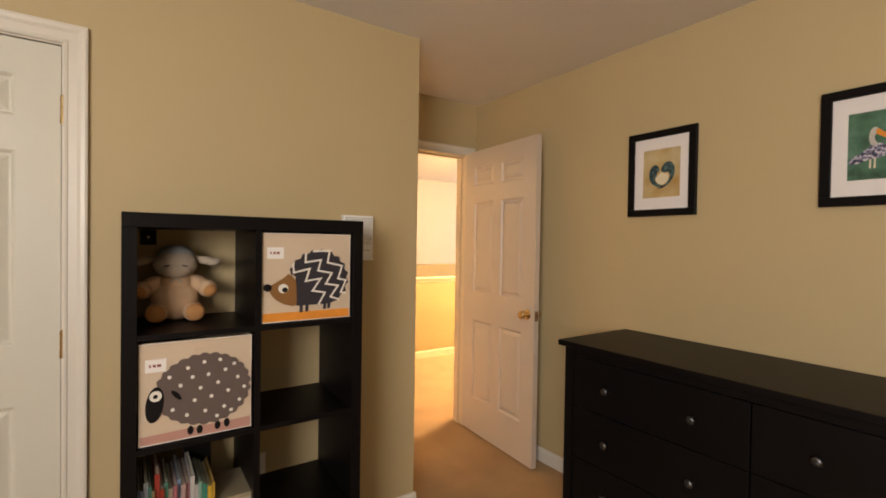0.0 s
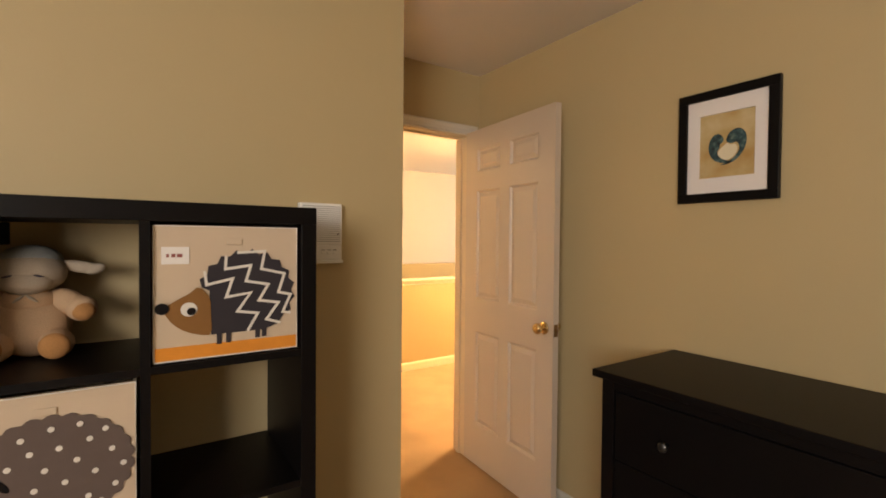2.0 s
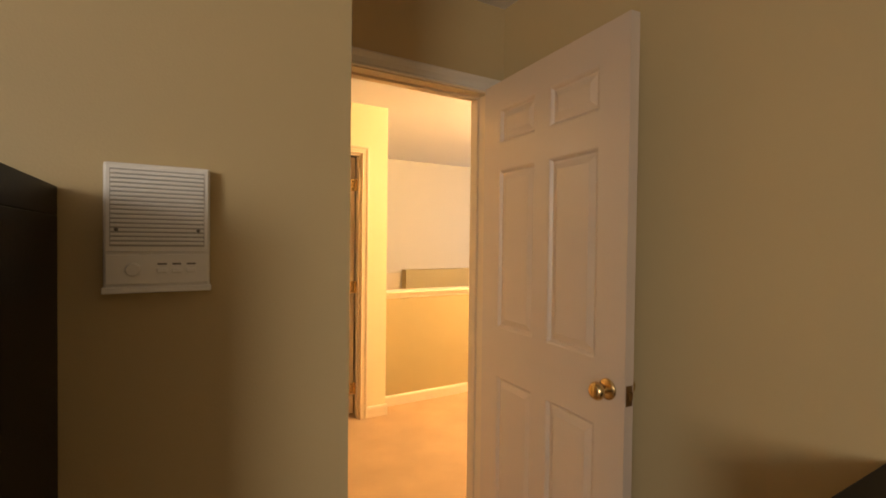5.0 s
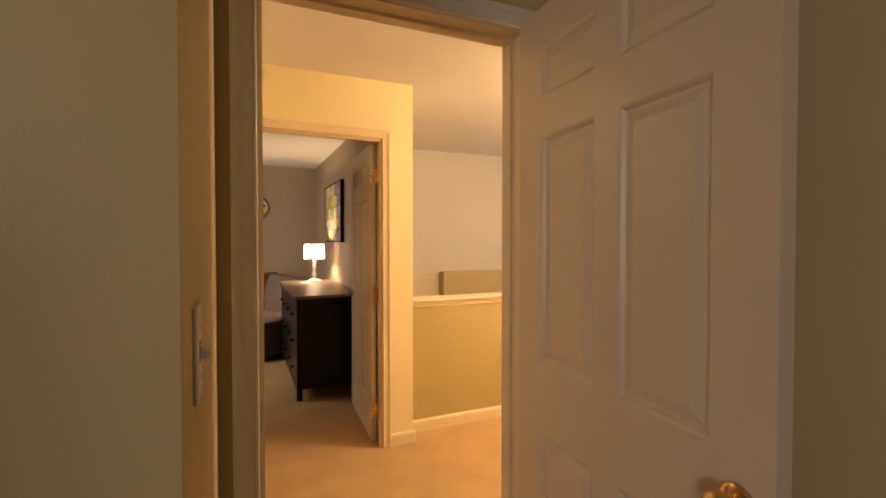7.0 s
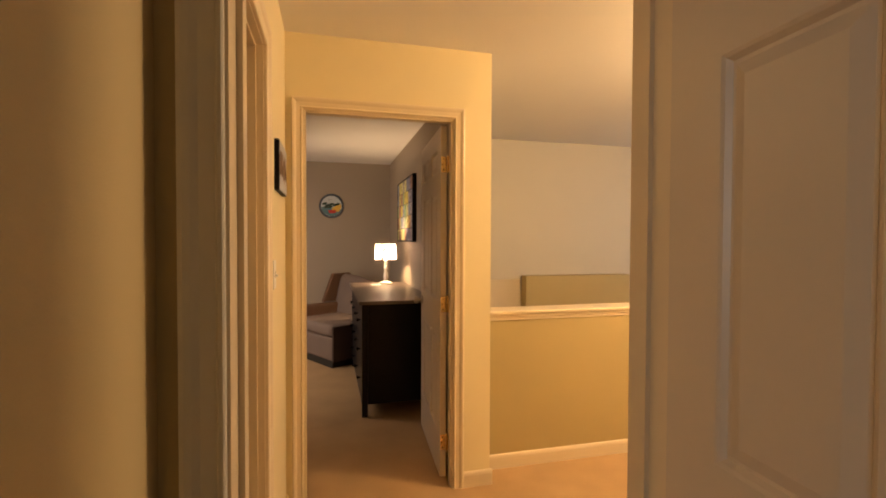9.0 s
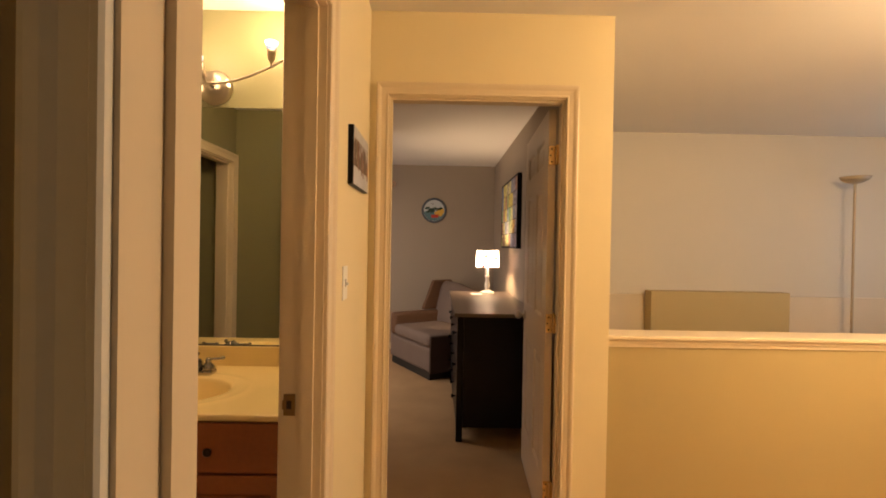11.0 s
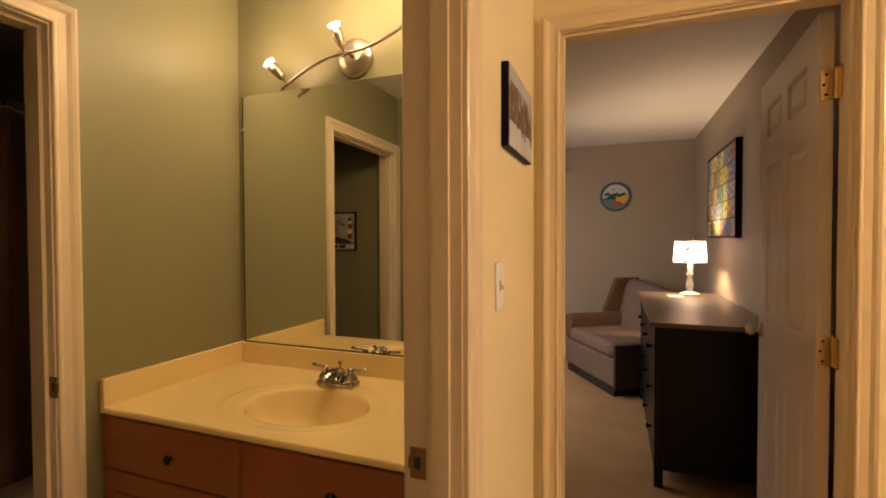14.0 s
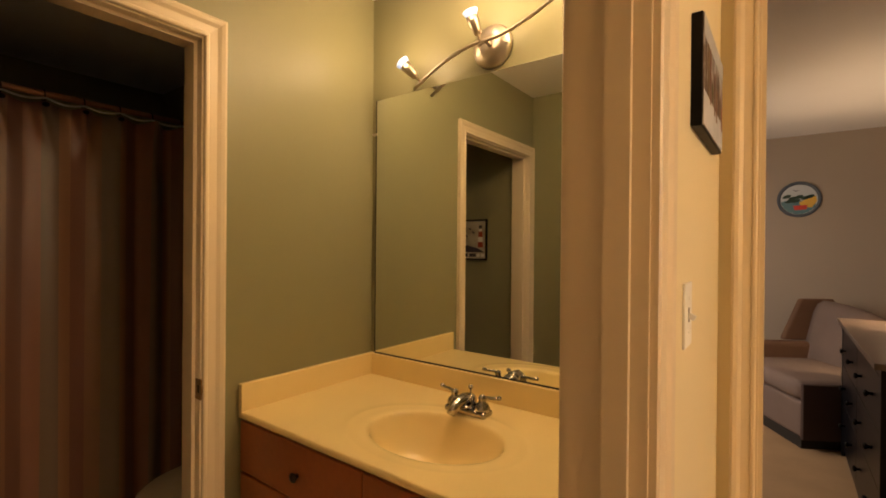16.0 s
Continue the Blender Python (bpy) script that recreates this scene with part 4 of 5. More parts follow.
# faucet
CHROMED = material("bathroom_chrome", (0.44, 0.42, 0.41), 0.10, 1.0, vary=0.1, bump=0)
fx, fy = 0.962, 4.745
fa = thing("faucet", pose(fx, fy, VZ - 0.001), "chrome two-handle bathroom faucet with curved levers", "faucet")
part("base_plate", box_mesh(-0.074, 0.074, -0.027, 0.027, 0, 0.020, 0.007), CHROMED, fa)
bm = lathe(bmesh.new(), [(0.027, 0.019), (0.028, 0.034), (0.026, 0.048), (0.019, 0.058), (0.009, 0.062), (0.0, 0.063)], Matrix(), 24)
tube(bm, [(0, -0.004, 0.038), (0, -0.028, 0.046), (0, -0.056, 0.046), (0, -0.080, 0.036), (0, -0.092, 0.022)], [0.023, 0.0225, 0.020, 0.0165, 0.0135], 18)
part("spout", bm, CHROMED, fa, smooth=True)
bm = tube(bmesh.new(), [(0, 0.014, 0.050), (0, 0.014, 0.072)], 0.0026, 8)
ball(bm, (0, 0.014, 0.078), 0.0080)
part("lift_rod", bm, CHROMED, fa, smooth=True)
for s in (-1, 1):
    h = part("handle", lathe(bmesh.new(), [(0.024, 0.019), (0.0245, 0.027), (0.020, 0.037), (0.0135, 0.043), (0.0105, 0.050), (0.0125, 0.056), (0.010, 0.063), (0.004, 0.067), (0.0, 0.0675)], Matrix.Translation((s * 0.051, 0, 0)), 24), CHROMED, fa, smooth=True)
    bm = tube(bmesh.new(), [(s * 0.051, 0, 0.058), (s * 0.068, 0.002, 0.061), (s * 0.090, 0.006, 0.061), (s * 0.104, 0.008, 0.064)], [0.0062, 0.0048, 0.0052, 0.0058], 12)
    ball(bm, (s * 0.106, 0.008, 0.0645), 0.0072)
    part("lever", bm, CHROMED, h, smooth=True)

# mirror
MIR = bpy.data.materials.new("mirror_silver")
MIR.use_nodes = True
MIR.node_tree.nodes["Principled BSDF"].inputs["Metallic"].default_value = 1.0
MIR.node_tree.nodes["Principled BSDF"].inputs["Roughness"].default_value = 0.0
MIR.node_tree.nodes["Principled BSDF"].inputs["Base Color"].default_value = (0.82, 0.85, 0.82, 1)
mi = thing("wall_mirror", pose(0, 0, 0), "large frameless wall mirror above the vanity", "mirror")
part("mirror_glass", box_mesh(0.418, HX0 - 0.004, BY - 0.006, BY - 0.001, 0.9335, 1.948), MIR, mi)
part("edge_strip", box_mesh(0.4135, 0.4176, BY - 0.0062, BY - 0.001, 0.9335, 1.948), DARK, mi, "dark polished side edge")
part("bottom_channel", box_mesh(0.418, HX0 - 0.004, BY - 0.0085, BY - 0.0012, 0.9285, 0.933), DARK, mi)

part("side_clip", box_mesh(0.396, 0.420, BY - 0.009, BY - 0.001, 1.809, 1.818, 0.0015), NICKEL, mi, "small metal mirror clip")

# vanity light
vl = thing("vanity_light", pose(0.958, BY, 2.030), "brushed-nickel wave-bar vanity light with spot heads", "wall light")
part("wall_plate", lathe(bmesh.new(), [(0.073, 0.0), (0.073, 0.010), (0.066, 0.022), (0.030, 0.026), (0.0, 0.027)], R("X", 90), 32), NICKEL, vl, smooth=True)
curve = []
for k in range(33):
    x = -0.300 + k * 0.640 / 32
    z = 0.004 - 0.098 * max(0.0, (-x - 0.02) / 0.28) ** 1.7 + 0.125 * max(0.0, (x - 0.02) / 0.32) ** 1.7
    curve.append((x, -0.056, z))
part("wave_bar", tube(bmesh.new(), curve, 0.0062, 10), NICKEL, vl, smooth=True)
part("stem", tube(bmesh.new(), [(0, -0.026, 0.0), (0, -0.056, 0.004)], 0.008, 10), NICKEL, vl, smooth=True)
DICHRO = glowing("lit_dichroic_glass", (0.62, 0.74, 1.0), 1.2)
BULB = glowing("lit_bulb_glass", (1.0, 0.93, 0.80), 9.0)
for hx, hz, dx, dy, dz, watts in ((-0.268, -0.078, -0.070, -0.030, 0.084, 3.6), (-0.014, -0.003, -0.020, -0.030, 0.086, 3.6), (0.255, 0.075, 0.022, -0.060, 0.050, 12.5), (0.335, 0.125, 0.030, -0.070, 0.020, 12.5)):
    a, b = Vector((hx, -0.056, hz)), Vector((hx + dx, -0.056 + dy, hz + dz))
    d = (b - a).normalized()
    q = Matrix.Translation(a + d * 0.028) @ d.to_track_quat("Z", "Y").to_matrix().to_4x4()
    hd = part("spot_head", lathe(bmesh.new(), [(0.004, -0.028), (0.004, 0.0), (0.012, 0.002), (0.015, 0.012), (0.019, 0.040), (0.0205, 0.062), (0.0185, 0.062), (0.015, 0.05), (0.0, 0.05)], q, 20), NICKEL, vl, smooth=True)
    part("bulb_reflector", lathe(bmesh.new(), [(0.015, 0.052), (0.018, 0.062), (0.0235, 0.074), (0.0255, 0.080), (0.0235, 0.081), (0.021, 0.076)], q, 24), DICHRO, hd, "bluish glass reflector of the bulb", smooth=True)
    part("bulb", lathe(bmesh.new(), [(0.0225, 0.0765), (0.0215, 0.079), (0.012, 0.081), (0.0, 0.0815)], q, 24), BULB, hd, "lit reflector bulb", smooth=True)
    part("pivot", tube(bmesh.new(), [a + Vector((-0.010, 0, -0.004)), a + Vector((0.012, 0, 0.004))], 0.0052, 10), NICKEL, hd)
    tip = vl.matrix_basis @ (q @ Vector((0, 0, 0.085))) + Vector((0, -0.07, 0.045))
    point_light("vanity_bulb", tip, watts, (1.0, 0.64, 0.32), 0.06 if watts < 10 else 0.085)

# toilet room: curtain, rod, toilet, poster
CURT = bpy.data.materials.new("striped_brown_fabric")
CURT.use_nodes = True
n, l = CURT.node_tree.nodes, CURT.node_tree.links
tc, sep, ramp, nz = n.new("ShaderNodeTexCoord"), n.new("ShaderNodeSeparateXYZ"), n.new("ShaderNodeValToRGB"), n.new("ShaderNodeTexNoise")
mt = n.new("ShaderNodeMath")
mt.operation = "MULTIPLY"
mt.inputs[1].default_value = 1.9
fr = n.new("ShaderNodeMath")
fr.operation = "FRACT"
l.new(tc.outputs["UV"], sep.inputs[0])
l.new(sep.outputs[0], mt.inputs[0])
l.new(mt.outputs[0], fr.inputs[0])
l.new(fr.outputs[0], ramp.inputs[0])
ramp.color_ramp.interpolation = "CONSTANT"
for k, (p, c) in enumerate(((0.0, (0.22, 0.11, 0.055)), (0.14, (0.17, 0.115, 0.075)), (0.30, (0.23, 0.11, 0.055)), (0.36, (0.16, 0.065, 0.040)), (0.48, (0.22, 0.090, 0.052)), (0.62, (0.15, 0.095, 0.062)), (0.76, (0.24, 0.115, 0.058)), (0.86, (0.17, 0.068, 0.042)))):
    e = ramp.color_ramp.elements[k] if k < 2 else ramp.color_ramp.elements.new(p)
    e.position, e.color = p, (*c, 1)
bright = n.new("ShaderNodeBrightContrast")
bright.inputs["Bright"].default_value = 0.012
l.new(ramp.outputs[0], bright.inputs["Color"])
l.new(bright.outputs[0], n["Principled BSDF"].inputs["Base Color"])
n["Principled BSDF"].inputs["Roughness"].default_value = 0.42
n["Principled BSDF"].inputs["Sheen Weight"].default_value = 0.08
RX = -0.66
sr = thing("shower_rod", pose(0, 0, 0), "dark bronze shower curtain rod", "shower rod")
BRONZE = material("oiled_bronze", (0.50, 0.24, 0.15), 0.30, 0.45, bump=0)
part("rod", tube(bmesh.new(), [(RX, DY1 + 0.001, 1.965), (RX, BY - 0.001, 1.965)], 0.0125, 14), BRONZE, sr, smooth=True)
for y, s in ((DY1, -90), (BY, 90)):
    part("flange", lathe(bmesh.new(), [(0.030, 0.001), (0.030, 0.010), (0.016, 0.018)], Matrix.Translation((RX, y, 1.965)) @ R("X", s), 20), BRONZE, sr)
sc = thing("shower_curtain", pose(0, 0, 0), "brown striped fabric shower curtain hanging in folds", "shower curtain")


def pinch(u, v):
    """Crumpled pleats under each ring."""
    k = u * 11
    d = (k - round(k)) / 0.22
    s = math.sin(round(k) * 2.3 + 0.7)
    fall = max(0.0, 1 - (1 - v) / 0.13)
    return fall * (0.042 * math.exp(-d * d) * (0.7 + 0.5 * s) + 0.010 * math.sin(v * 70 + d * 2.5 + s * 4) * math.exp(-d * d * 0.6))


bm = bmesh.new()
uv = bm.loops.layers.uv.new("UVMap")
NU, NV = 300, 70
cols = []
for i in range(NU + 1):
    u = i / NU
    y = DY1 + 0.03 + u * 1.43
    col = []
    for j in range(NV + 1):
        v = j / NV
        top = 1.934 - 0.016 * abs(math.sin(u * math.pi * 11))
        z = 0.12 + (top - 0.12) * v
        amp = 0.013 + 0.009 * math.sin(u * 9 + 1)
        x = RX + amp * math.sin(u * math.pi * 17 + 1.1 * math.sin(u * 17)) * (0.75 + 0.25 * v) + 0.014 * math.sin(u * 41 + 2.3 * v) * (1 - v) + pinch(u, v)
        col.append(bm.verts.new((x, y, z)))
    cols.append(col)
for i in range(NU):
    for j in range(NV):
        f = bm.faces.new((cols[i][j], cols[i + 1][j], cols[i + 1][j + 1], cols[i][j + 1]))
        for lp, (a, b) in zip(f.loops, ((i, j), (i + 1, j), (i + 1, j + 1), (i, j + 1))):
            lp[uv].uv = (a / NU * 1.9, b / NV)
part("fabric", bm, CURT, sc, smooth=True)
part("top_hem", tube(bmesh.new(), [(RX + 0.026 + 0.006 * math.sin(k * 0.37), DY1 + 0.03 + k * 1.43 / 90, 1.944 - 0.014 * abs(math.sin(k / 90 * math.pi * 11))) for k in range(91)], 0.0042, 6), WHITEF, sc, "white liner edge along the top")
for k in range(12):
    y = DY1 + 0.03 + 1.43 * k / 11
    part("hook_bead", ball(bmesh.new(), (RX + 0.030, y, 1.917), 0.011, 0.013, 0.010, 10, 8), BLACK, sc, smooth=True)
    part("ring", tube(bmesh.new(), [(RX + 0.020 * math.cos(a), y, 1.952 + 0.028 * math.sin(a)) for a in (m * math.tau / 14 for m in range(15))], 0.0028, 6), BLACK, sc)

PORC = material("white_porcelain", (0.88, 0.84, 0.76), 0.12, vary=0.02, grain=0.01, bump=0)
tl = thing("toilet", pose(-0.10, BY - 0.01, 0), "white porcelain toilet with a closed lid", "toilet")
bm = bmesh.new()
cuboid(bm, -0.22, 0.22, -0.19, 0, 0.40, 0.72, 0.02)
part("tank", bm, PORC, tl)
part("tank_lid", box_mesh(-0.23, 0.23, -0.20, 0.002, 0.722, 0.755, 0.010), PORC, tl)
bm = lathe(bmesh.new(), [(0.10, 0), (0.11, 0.04), (0.10, 0.16), (0.15, 0.28), (0.185, 0.37), (0.188, 0.395), (0.0, 0.396)], Matrix.Translation((0, -0.42, 0)) @ Matrix.Diagonal((1, 1.28, 1, 1)), 32)
part("bowl", bm, PORC, tl, smooth=True)
part("lid", lathe(bmesh.new(), [(0.188, 0.398), (0.192, 0.408), (0.190, 0.420), (0.175, 0.432), (0.0, 0.436)], Matrix.Translation((0, -0.42, 0)) @ Matrix.Diagonal((1, 1.28, 1, 1)), 32), PORC, tl, smooth=True)

POST = art_material("poster_cream", [(0.35, (0.30, 0.26, 0.20)), (0.6, (0.55, 0.50, 0.40))], 8)
po = framed_picture("framed_poster", pose(0.047, DY1, 1.270, 0, 0, 180), 0.37, 0.292, 0.010, None, "small framed seaside poster with a red-banded tower", MATB, POST, 0.018)
REDI = material("red_ink", (0.35, 0.05, 0.03), 0.7)
for z0, z1, mm in ((0.09, 0.13, REDI), (0.13, 0.165, PAPER), (0.165, 0.205, REDI), (0.205, 0.225, PAPER), (0.225, 0.25, INK)):
    k = 0.022 - 0.02 * (z0 - 0.09) / 0.3
    slab([(0.055 - k, z0), (0.055 + k, z0), (0.055 + k * 0.9, z1), (0.055 - k * 0.9, z1)], -0.009, 0.0008, mm, "tower_band", po)
slab([(0.02, 0.055), (0.35, 0.055), (0.35, 0.10), (0.25, 0.125), (0.15, 0.10), (0.08, 0.085)], -0.009, 0.0006, INK, "dark_headland", po)
for a, b in ((0.02, 0.05), (0.06, 0.085), (0.095, 0.15), (0.165, 0.22), (0.235, 0.33)):
    slab([(a, 0.022), (b, 0.022), (b, 0.046), (a, 0.046)], -0.009, 0.0006, PAPER if a < 0.09 else INK, "lettering", po)
for k in range(7):
    xx, zz = 0.11 + 0.03 * k, 0.19 + 0.03 * math.sin(k * 2.1)
    slab([(xx, zz), (xx + 0.018, zz + 0.010), (xx + 0.012, zz + 0.018), (xx - 0.006, zz + 0.008)], -0.009, 0.0006, INK, "painted_stroke", po)

# ---- far bedroom ----
NAVY = material("blue_black_wood", (0.006, 0.0062, 0.009), 0.34, vary=0.3, scale=8, grain=0.2, bump=0.02, spec=0.20)
# Dresser top carries the table lamp's brown glow and sheen in its colour and gloss.
LAMPLIT_TOP = material("lamplit_dresser_top", (0.12, 0.085, 0.064), 0.32, vary=0.2, scale=8, grain=0.1, bump=0.01, spec=1.0)
dresser("far_dresser", pose(2.042, 7.640, 0), 1.565, 0.60, 0.905, 3, 2, "black wooden dresser in the far bedroom with dark knobs", NAVY, BLACK, 0.10, LAMPLIT_TOP)

LX, LY, LZ = 2.415, 7.46, 0.905
tlp = thing("table_lamp", pose(LX, LY, LZ), "white turned table lamp with a printed fabric shade, lit", "table lamp")
WPAINT = material("white_gloss_paint", (0.80, 0.76, 0.70), 0.3)
part("base", lathe(bmesh.new(), [(0.072, 0), (0.074, 0.008), (0.066, 0.018), (0.040, 0.026), (0.024, 0.034)], seg=28), WPAINT, tlp, smooth=True)
part("stem", lathe(bmesh.new(), [(0.024, 0.034), (0.016, 0.046), (0.024, 0.062), (0.027, 0.085), (0.018, 0.125), (0.013, 0.15), (0.024, 0.162), (0.024, 0.174), (0.014, 0.186), (0.020, 0.215), (0.016, 0.245), (0.010, 0.262)], seg=24), WPAINT, tlp, smooth=True)
sh = bpy.data.materials.new("printed_lampshade")
sh.use_nodes = True
n, l = sh.node_tree.nodes, sh.node_tree.links
tc, vz, rmp = n.new("ShaderNodeTexCoord"), n.new("ShaderNodeTexNoise"), n.new("ShaderNodeValToRGB")
vz.inputs["Scale"].default_value, vz.inputs["Detail"].default_value = 22, 2
l.new(tc.outputs["Object"], vz.inputs["Vector"])
l.new(vz.outputs[0], rmp.inputs[0])
for k, (p, c) in enumerate(((0.0, (0.10, 0.012, 0.012)), (0.39, (0.12, 0.012, 0.014)), (0.42, (0.80, 0.79, 0.84)), (0.58, (0.80, 0.79, 0.84)), (0.61, (0.08, 0.08, 0.11)))):
    e = rmp.color_ramp.elements[k] if k < 2 else rmp.color_ramp.elements.new(p)
    e.position, e.color = p, (*c, 1)
l.new(rmp.outputs[0], n["Principled BSDF"].inputs["Base Color"])
l.new(rmp.outputs[0], n["Principled BSDF"].inputs["Emission Color"])
n["Principled BSDF"].inputs["Emission Strength"].default_value = 0.25
thru, blend = n.new("ShaderNodeBsdfTranslucent"), n.new("ShaderNodeMixShader")
blend.inputs[0].default_value = 0.80
l.new(rmp.outputs[0], thru.inputs["Color"])
l.new(n["Principled BSDF"].outputs[0], blend.inputs[1])
l.new(thru.outputs[0], blend.inputs[2])
l.new(blend.outputs[0], n["Material Output"].inputs["Surface"])
bm = bmesh.new()
rg = []
for r, z in ((0.118, 0.262), (0.1155, 0.304), (0.113, 0.346), (0.108, 0.428)):
    rg.append([bm.verts.new((r * math.cos(a), r * math.sin(a), z)) for a in (k * math.tau / 40 for k in range(40))])
for a, b in zip(rg, rg[1:]):
    for k in range(40):
        bm.faces.new((a[k], a[(k + 1) % 40], b[(k + 1) % 40], b[k]))
shade = part("shade", bm, sh, tlp, "white shade with small red and grey prints", smooth=True)
for z, r in ((0.262, 0.118), (0.428, 0.108)):
    part("shade_trim", tube(bmesh.new(), [(r * math.cos(a), r * math.sin(a), z) for a in (k * math.tau / 40 for k in range(41))], 0.0025, 6), INK, shade, "dark trim ring")
part("bulb", ball(bmesh.new(), (0, 0, 0.32), 0.024, 0.024, 0.03), glowing("lit_lamp_bulb", (1.0, 0.82, 0.55), 12.0), tlp, smooth=True)
pp = thing("paper_sheet", pose(2.30, 7.36, 0.9055), "white sheet of paper lying on the dresser", "paper")
part("sheet", box_mesh(-0.05, 0.05, -0.07, 0.07, 0, 0.002), PAPER, pp)

# framed grid print on the far bedroom's wall
gp = thing("framed_grid_print", pose(EX, 7.92, 1.357, 0, 0, -90), "black-framed print of a grid of colourful small pictures", "framed picture")
GW, GH = 0.99, 0.67
for a, b, c, d in ((0, GW, GH - 0.011, GH), (0, GW, 0, 0.011), (0, 0.011, 0.011, GH - 0.011), (GW - 0.011, GW, 0.011, GH - 0.011)):
    part("frame_side", box_mesh(a, b, -0.042, 0, c, d, 0.002), BLACK, gp)
part("backing", box_mesh(0.011, GW - 0.011, -0.036, 0, 0.011, GH - 0.011), INK, gp)
random.seed(11)
TILEC = [(0.55, 0.46, 0.08), (0.24, 0.34, 0.20), (0.40, 0.36, 0.42), (0.24, 0.23, 0.34), (0.55, 0.30, 0.06), (0.36, 0.33, 0.28), (0.20, 0.38, 0.18), (0.58, 0.54, 0.24), (0.34, 0.16, 0.12), (0.20, 0.24, 0.38)]
TM = [art_material("printed_tile", [(0.35, tuple(v * 0.25 for v in c)), (0.52, tuple(v * 0.75 + 0.02 for v in c)), (0.70, tuple(min(v * 1.15 + 0.05, 0.8) for v in c))], 26) for c in TILEC]
for r in range(5):
    for c in range(8):
        tw, tz = (GW - 0.026) / 8, (GH - 0.026) / 5
        x0, z0 = 0.013 + c * tw, 0.013 + r * tz
        part("picture_tile", box_mesh(x0 + 0.0004, x0 + tw - 0.0004, -0.0385, -0.0362, z0 + 0.0035, z0 + tz - 0.0035), random.choice(TM), gp)

# round plate picture on the end wall
rp = thing("round_wall_plaque", pose(1.858, FY, 1.830) @ Matrix.Scale(1.05, 4), "round grey-rimmed wall plaque with a painted landscape", "wall plaque")
part("rim", lathe(bmesh.new(), [(0.157, 0.0), (0.157, 0.014), (0.148, 0.020), (0.132, 0.018), (0.130, 0.010), (0.0, 0.010)], R("X", 90), 48), material("blue_grey_rim", (0.085, 0.10, 0.12), 0.5), rp, smooth=True)
slab(oval(0, 0, 0.130, 0.130, 40), -0.0105, 0.001, material("pale_sky_paint", (0.50, 0.54, 0.55), 0.6), "painted_sky", rp)
slab([(0.128 * math.cos(a), 0.128 * math.sin(a)) for a in (math.pi + 0.15 + k * (math.pi - 0.5) / 20 for k in range(21))] + [(0.06, 0.0), (0.0, -0.02), (-0.06, 0.0)], -0.0116, 0.001, material("sea_paint", (0.10, 0.20, 0.22), 0.6), "painted_sea", rp)
slab([(0.0, -0.03), (0.05, 0.0), (0.118, 0.03), (0.124, -0.02), (0.09, -0.075), (0.02, -0.065)], -0.0127, 0.001, material("sand_paint", (0.70, 0.42, 0.06), 0.6), "painted_beach", rp)
slab([(-0.04, -0.055), (0.06, -0.050), (0.052, -0.090), (-0.03, -0.095)], -0.0138, 0.001, material("red_paint", (0.55, 0.05, 0.03), 0.6), "painted_boat", rp)
HILL = material("dark_green_paint", (0.025, 0.055, 0.035), 0.6, vary=0.5, scale=60)
for q in ((-0.085, 0.028), (-0.045, 0.010), (0.0, 0.022), (-0.065, -0.014), (0.045, 0.012), (-0.02, -0.012), (0.075, 0.022)):
    slab(oval(q[0], q[1], 0.033, 0.015, 14, 0.3), -0.0138, 0.0008, HILL, "painted_hill", rp)
slab([(-0.045, 0.085), (-0.02, 0.07), (0.005, 0.085), (-0.018, 0.078)], -0.0127, 0.0008, INK, "painted_bird", rp)

# curtain rod end with its curtain
cr = thing("curtain_rod", pose(0, 0, 0), "dark curtain rod with a scrolled finial", "curtain rod")
part("rod", tube(bmesh.new(), [(0.35, FY - 0.075, 2.14), (1.27, FY - 0.075, 2.14)], 0.010, 10), BRONZE, cr, smooth=True)
part("finial", tube(bmesh.new(), [(1.27, FY - 0.075, 2.14)] + [(1.315 + 0.035 * math.cos(a), FY - 0.075, 2.155 + 0.030 * math.sin(a)) for a in (math.pi + 0.4 + k * 0.42 for k in range(14))], 0.007, 8), BRONZE, cr, smooth=True)
part("bracket", tube(bmesh.new(), [(1.22, FY, 2.13), (1.22, FY - 0.075, 2.13)], 0.007, 8), BRONZE, cr)
ct = thing("window_curtain", pose(0, 0, 0), "brown gathered curtain hanging from the rod", "curtain")
bm = bmesh.new()
cc = []
for i in range(61):
    u = i / 60
    cc.append([bm.verts.new((0.42 + (0.84 - 0.10 * (1 - v)) * u, FY - 0.07 + 0.022 * math.sin(u * 58 + v), 1.45 + 0.67 * v + (1 - v) * 0.30 * u * u)) for v in (k / 10 for k in range(11))])
for i in range(60):
    for j in range(10):
        bm.faces.new((cc[i][j], cc[i + 1][j], cc[i + 1][j + 1], cc[i][j + 1]))
part("valance", bm, material("brown_curtain", (0.20, 0.11, 0.06), 0.9, vary=0.2, scale=20), ct, smooth=True)

# armchair, turned towards the room
UPH = material("taupe_upholstery", (0.205, 0.152, 0.125), 0.9, vary=0.2, scale=6, grain=0.25, grain_scale=500, bump=0.3, spec=0.2)
UPB = material("brown_upholstery", (0.155, 0.085, 0.05), 0.85, vary=0.2, scale=6, grain=0.25, grain_scale=500, bump=0.3, spec=0.2)
# Darker copy of the taupe upholstery; the near side's shade is in the colour.
UPSHADE = material("shaded_side_upholstery", (0.09, 0.06, 0.05), 0.9, vary=0.2, scale=6, grain=0.25, grain_scale=500, bump=0.3, spec=0.2)
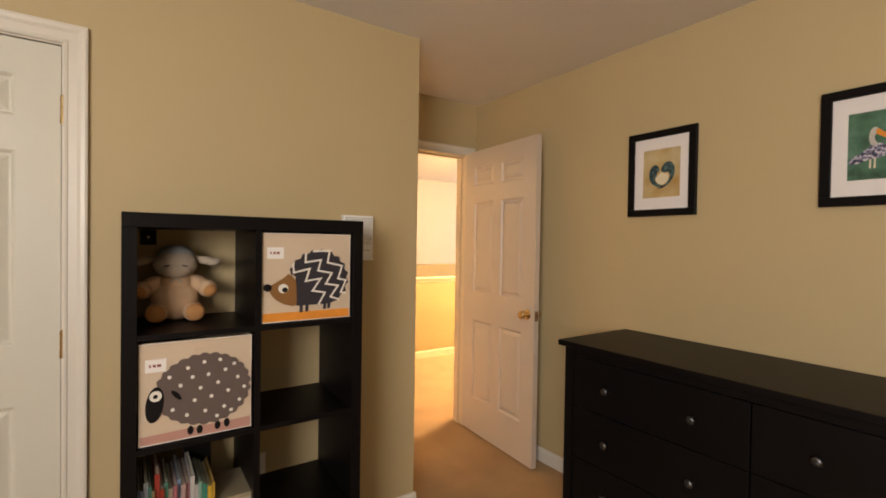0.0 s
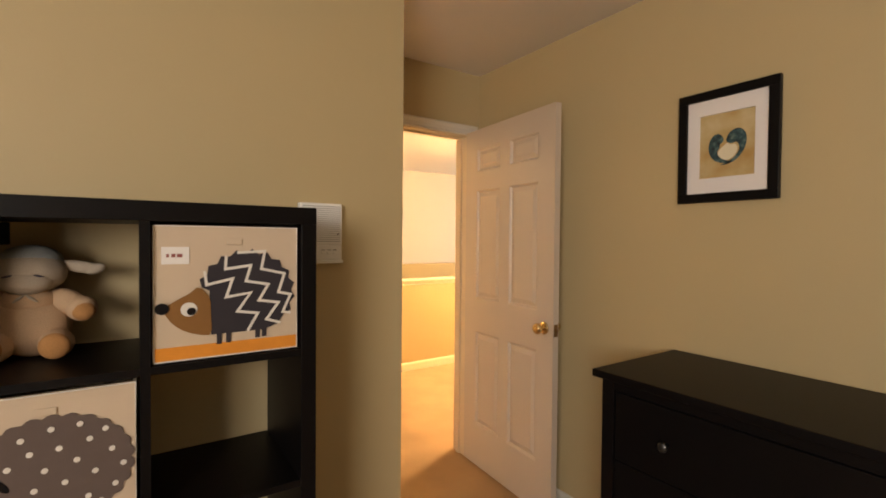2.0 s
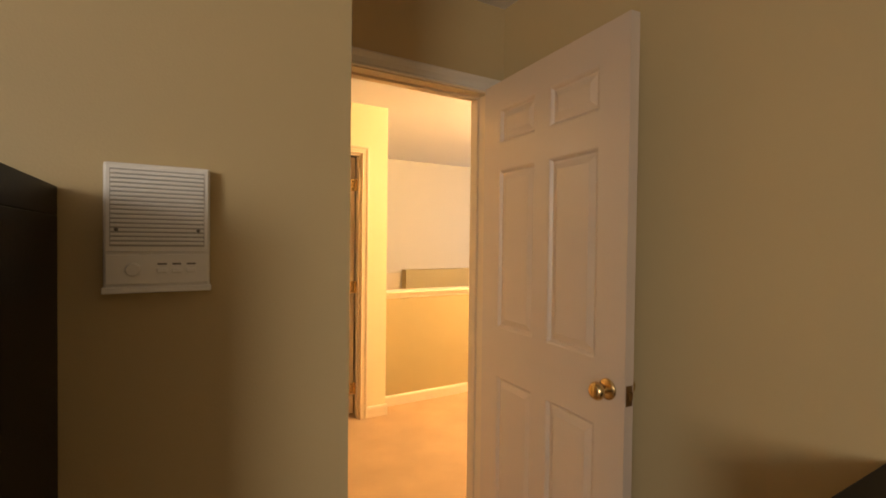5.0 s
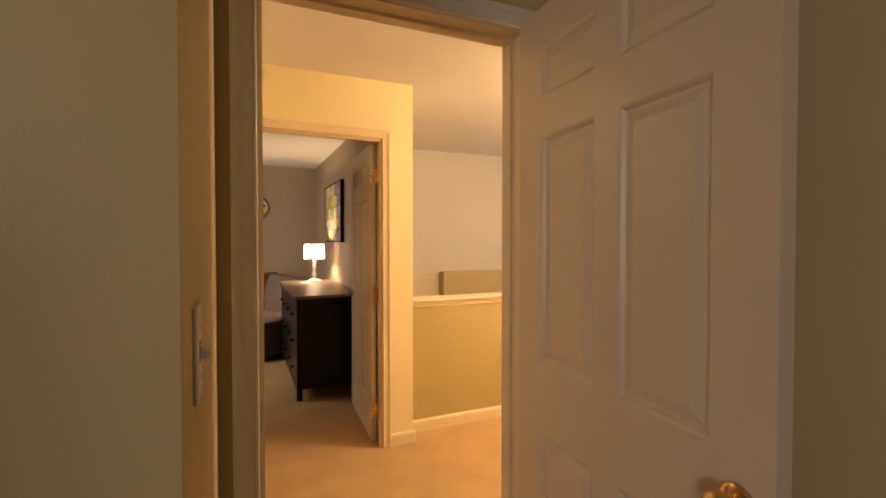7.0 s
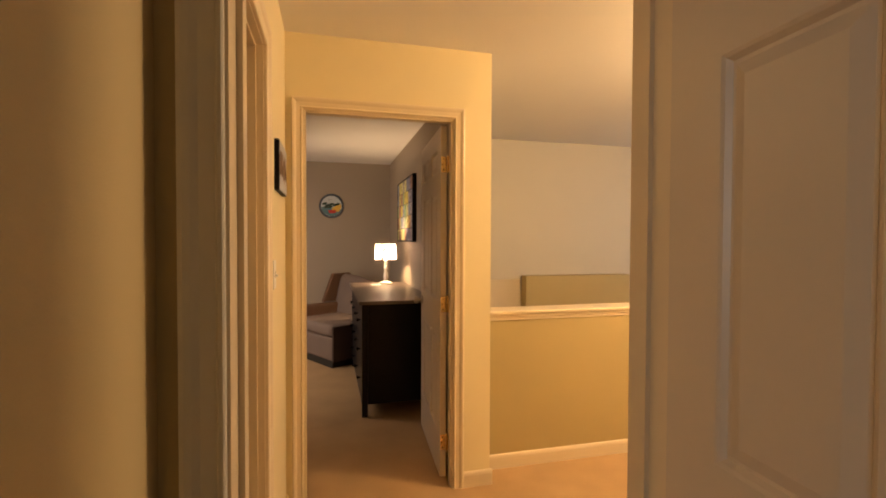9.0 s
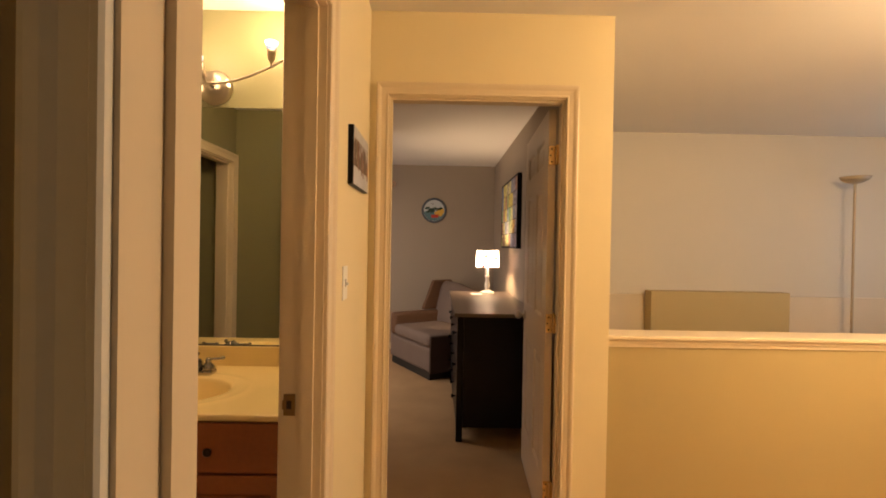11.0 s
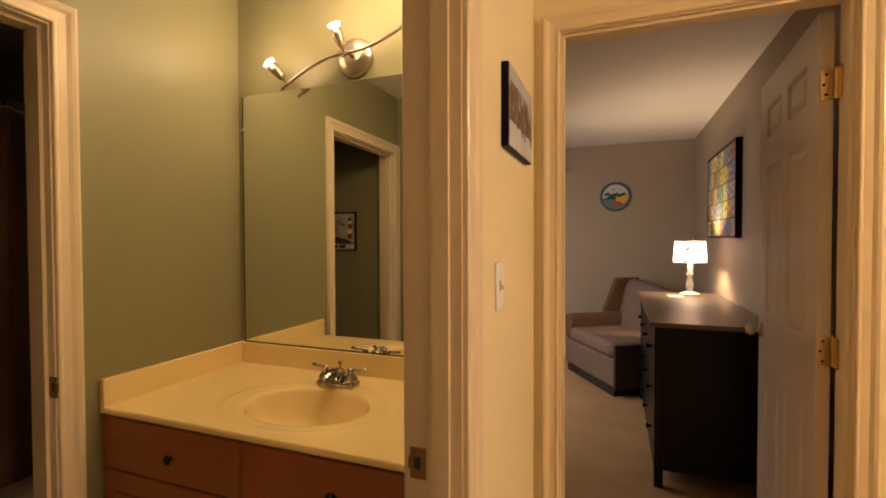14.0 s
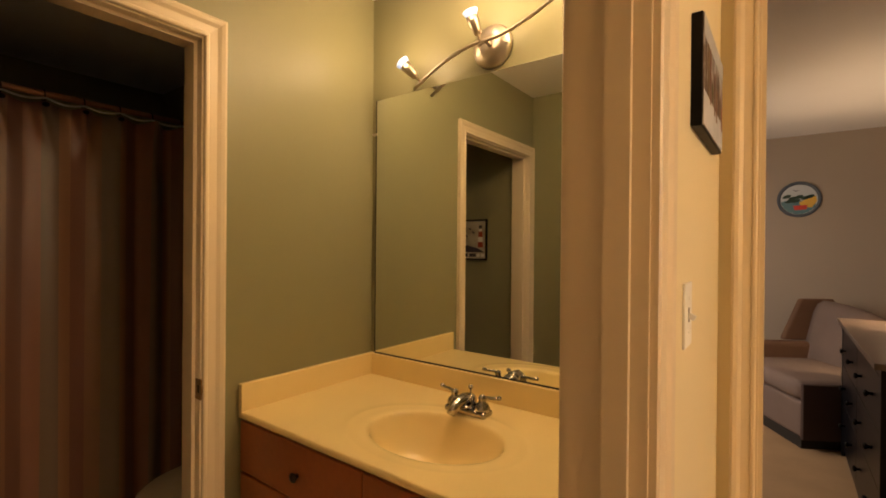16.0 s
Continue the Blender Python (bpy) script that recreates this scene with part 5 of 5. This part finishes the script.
ang = math.degrees(math.atan2(7.50 - 8.28, 1.845 - 1.365))
ac = thing("armchair", pose(1.845, 7.50, 0, 0, 0, ang + 180), "wide taupe upholstered armchair with a brown wing", "armchair")


def cushion(x0, x1, y0, y1, z0, z1, b, cuts=0):
    bm = box_mesh(x0, x1, y0, y1, z0, z1)
    bmesh.ops.bevel(bm, geom=bm.edges[:], offset=b, segments=4, affect="EDGES", profile=0.6)
    return bm


# local x runs along the seat's front from the near end (0) to the far end; local -y is the way back
AW = 0.92
part("plinth", box_mesh(0.03, AW - 0.03, -0.74, -0.03, 0.0, 0.075), DARK, ac, "dark recessed plinth")
part("seat_base", cushion(0.0, AW, -0.78, -0.012, 0.075, 0.33, 0.035), UPH, ac)
part("near_side_panel", cushion(-0.03, -0.001, -0.80, 0.000, 0.075, 0.455, 0.013), UPSHADE, ac, "upholstered side panel with its shade in the colour")
bm = cushion(0.004, AW - 0.13, -0.62, 0.012, 0.331, 0.480, 0.062)
for v in bm.verts:
    if v.co.z > 0.42:
        v.co.z += 0.022 * math.sin(math.pi * min(max(v.co.x / (AW - 0.13), 0), 1)) - 0.02
part("seat_cushion", bm, UPH, ac, smooth=True)
bm = bmesh.new()
NB = 14
back = []
for i in range(NB + 1):
    u = i / NB
    top = 0.935 - 0.20 * (1 - u) ** 2.2
    ring = [(-0.60, 0.34), (-0.575, 0.46), (-0.60, 0.60), (-0.655, top - 0.10), (-0.69, top - 0.03), (-0.74, top), (-0.80, top - 0.01), (-0.84, top - 0.06), (-0.82, 0.34)]
    back.append([bm.verts.new(((AW - 0.065) * u, y, z)) for y, z in ring])
for a, b in zip(back, back[1:]):
    for k in range(len(a)):
        bm.faces.new((a[k], a[(k + 1) % len(a)], b[(k + 1) % len(a)], b[k]))
bm.faces.new(back[0])
bm.faces.new(back[-1])
part("backrest", bm, UPH, ac, smooth=True)
part("far_arm", cushion(AW - 0.125, AW, -0.70, -0.005, 0.331, 0.585, 0.050), UPB, ac, "brown upholstered arm", smooth=True)
bm = cushion(AW - 0.062, AW - 0.004, -0.84, -0.42, 0.59, 0.945, 0.026)
for v in bm.verts:
    if v.co.y > -0.6:
        v.co.y -= (v.co.z - 0.60) * 0.42
part("wing", bm, UPB, ac, "brown upholstered wing")
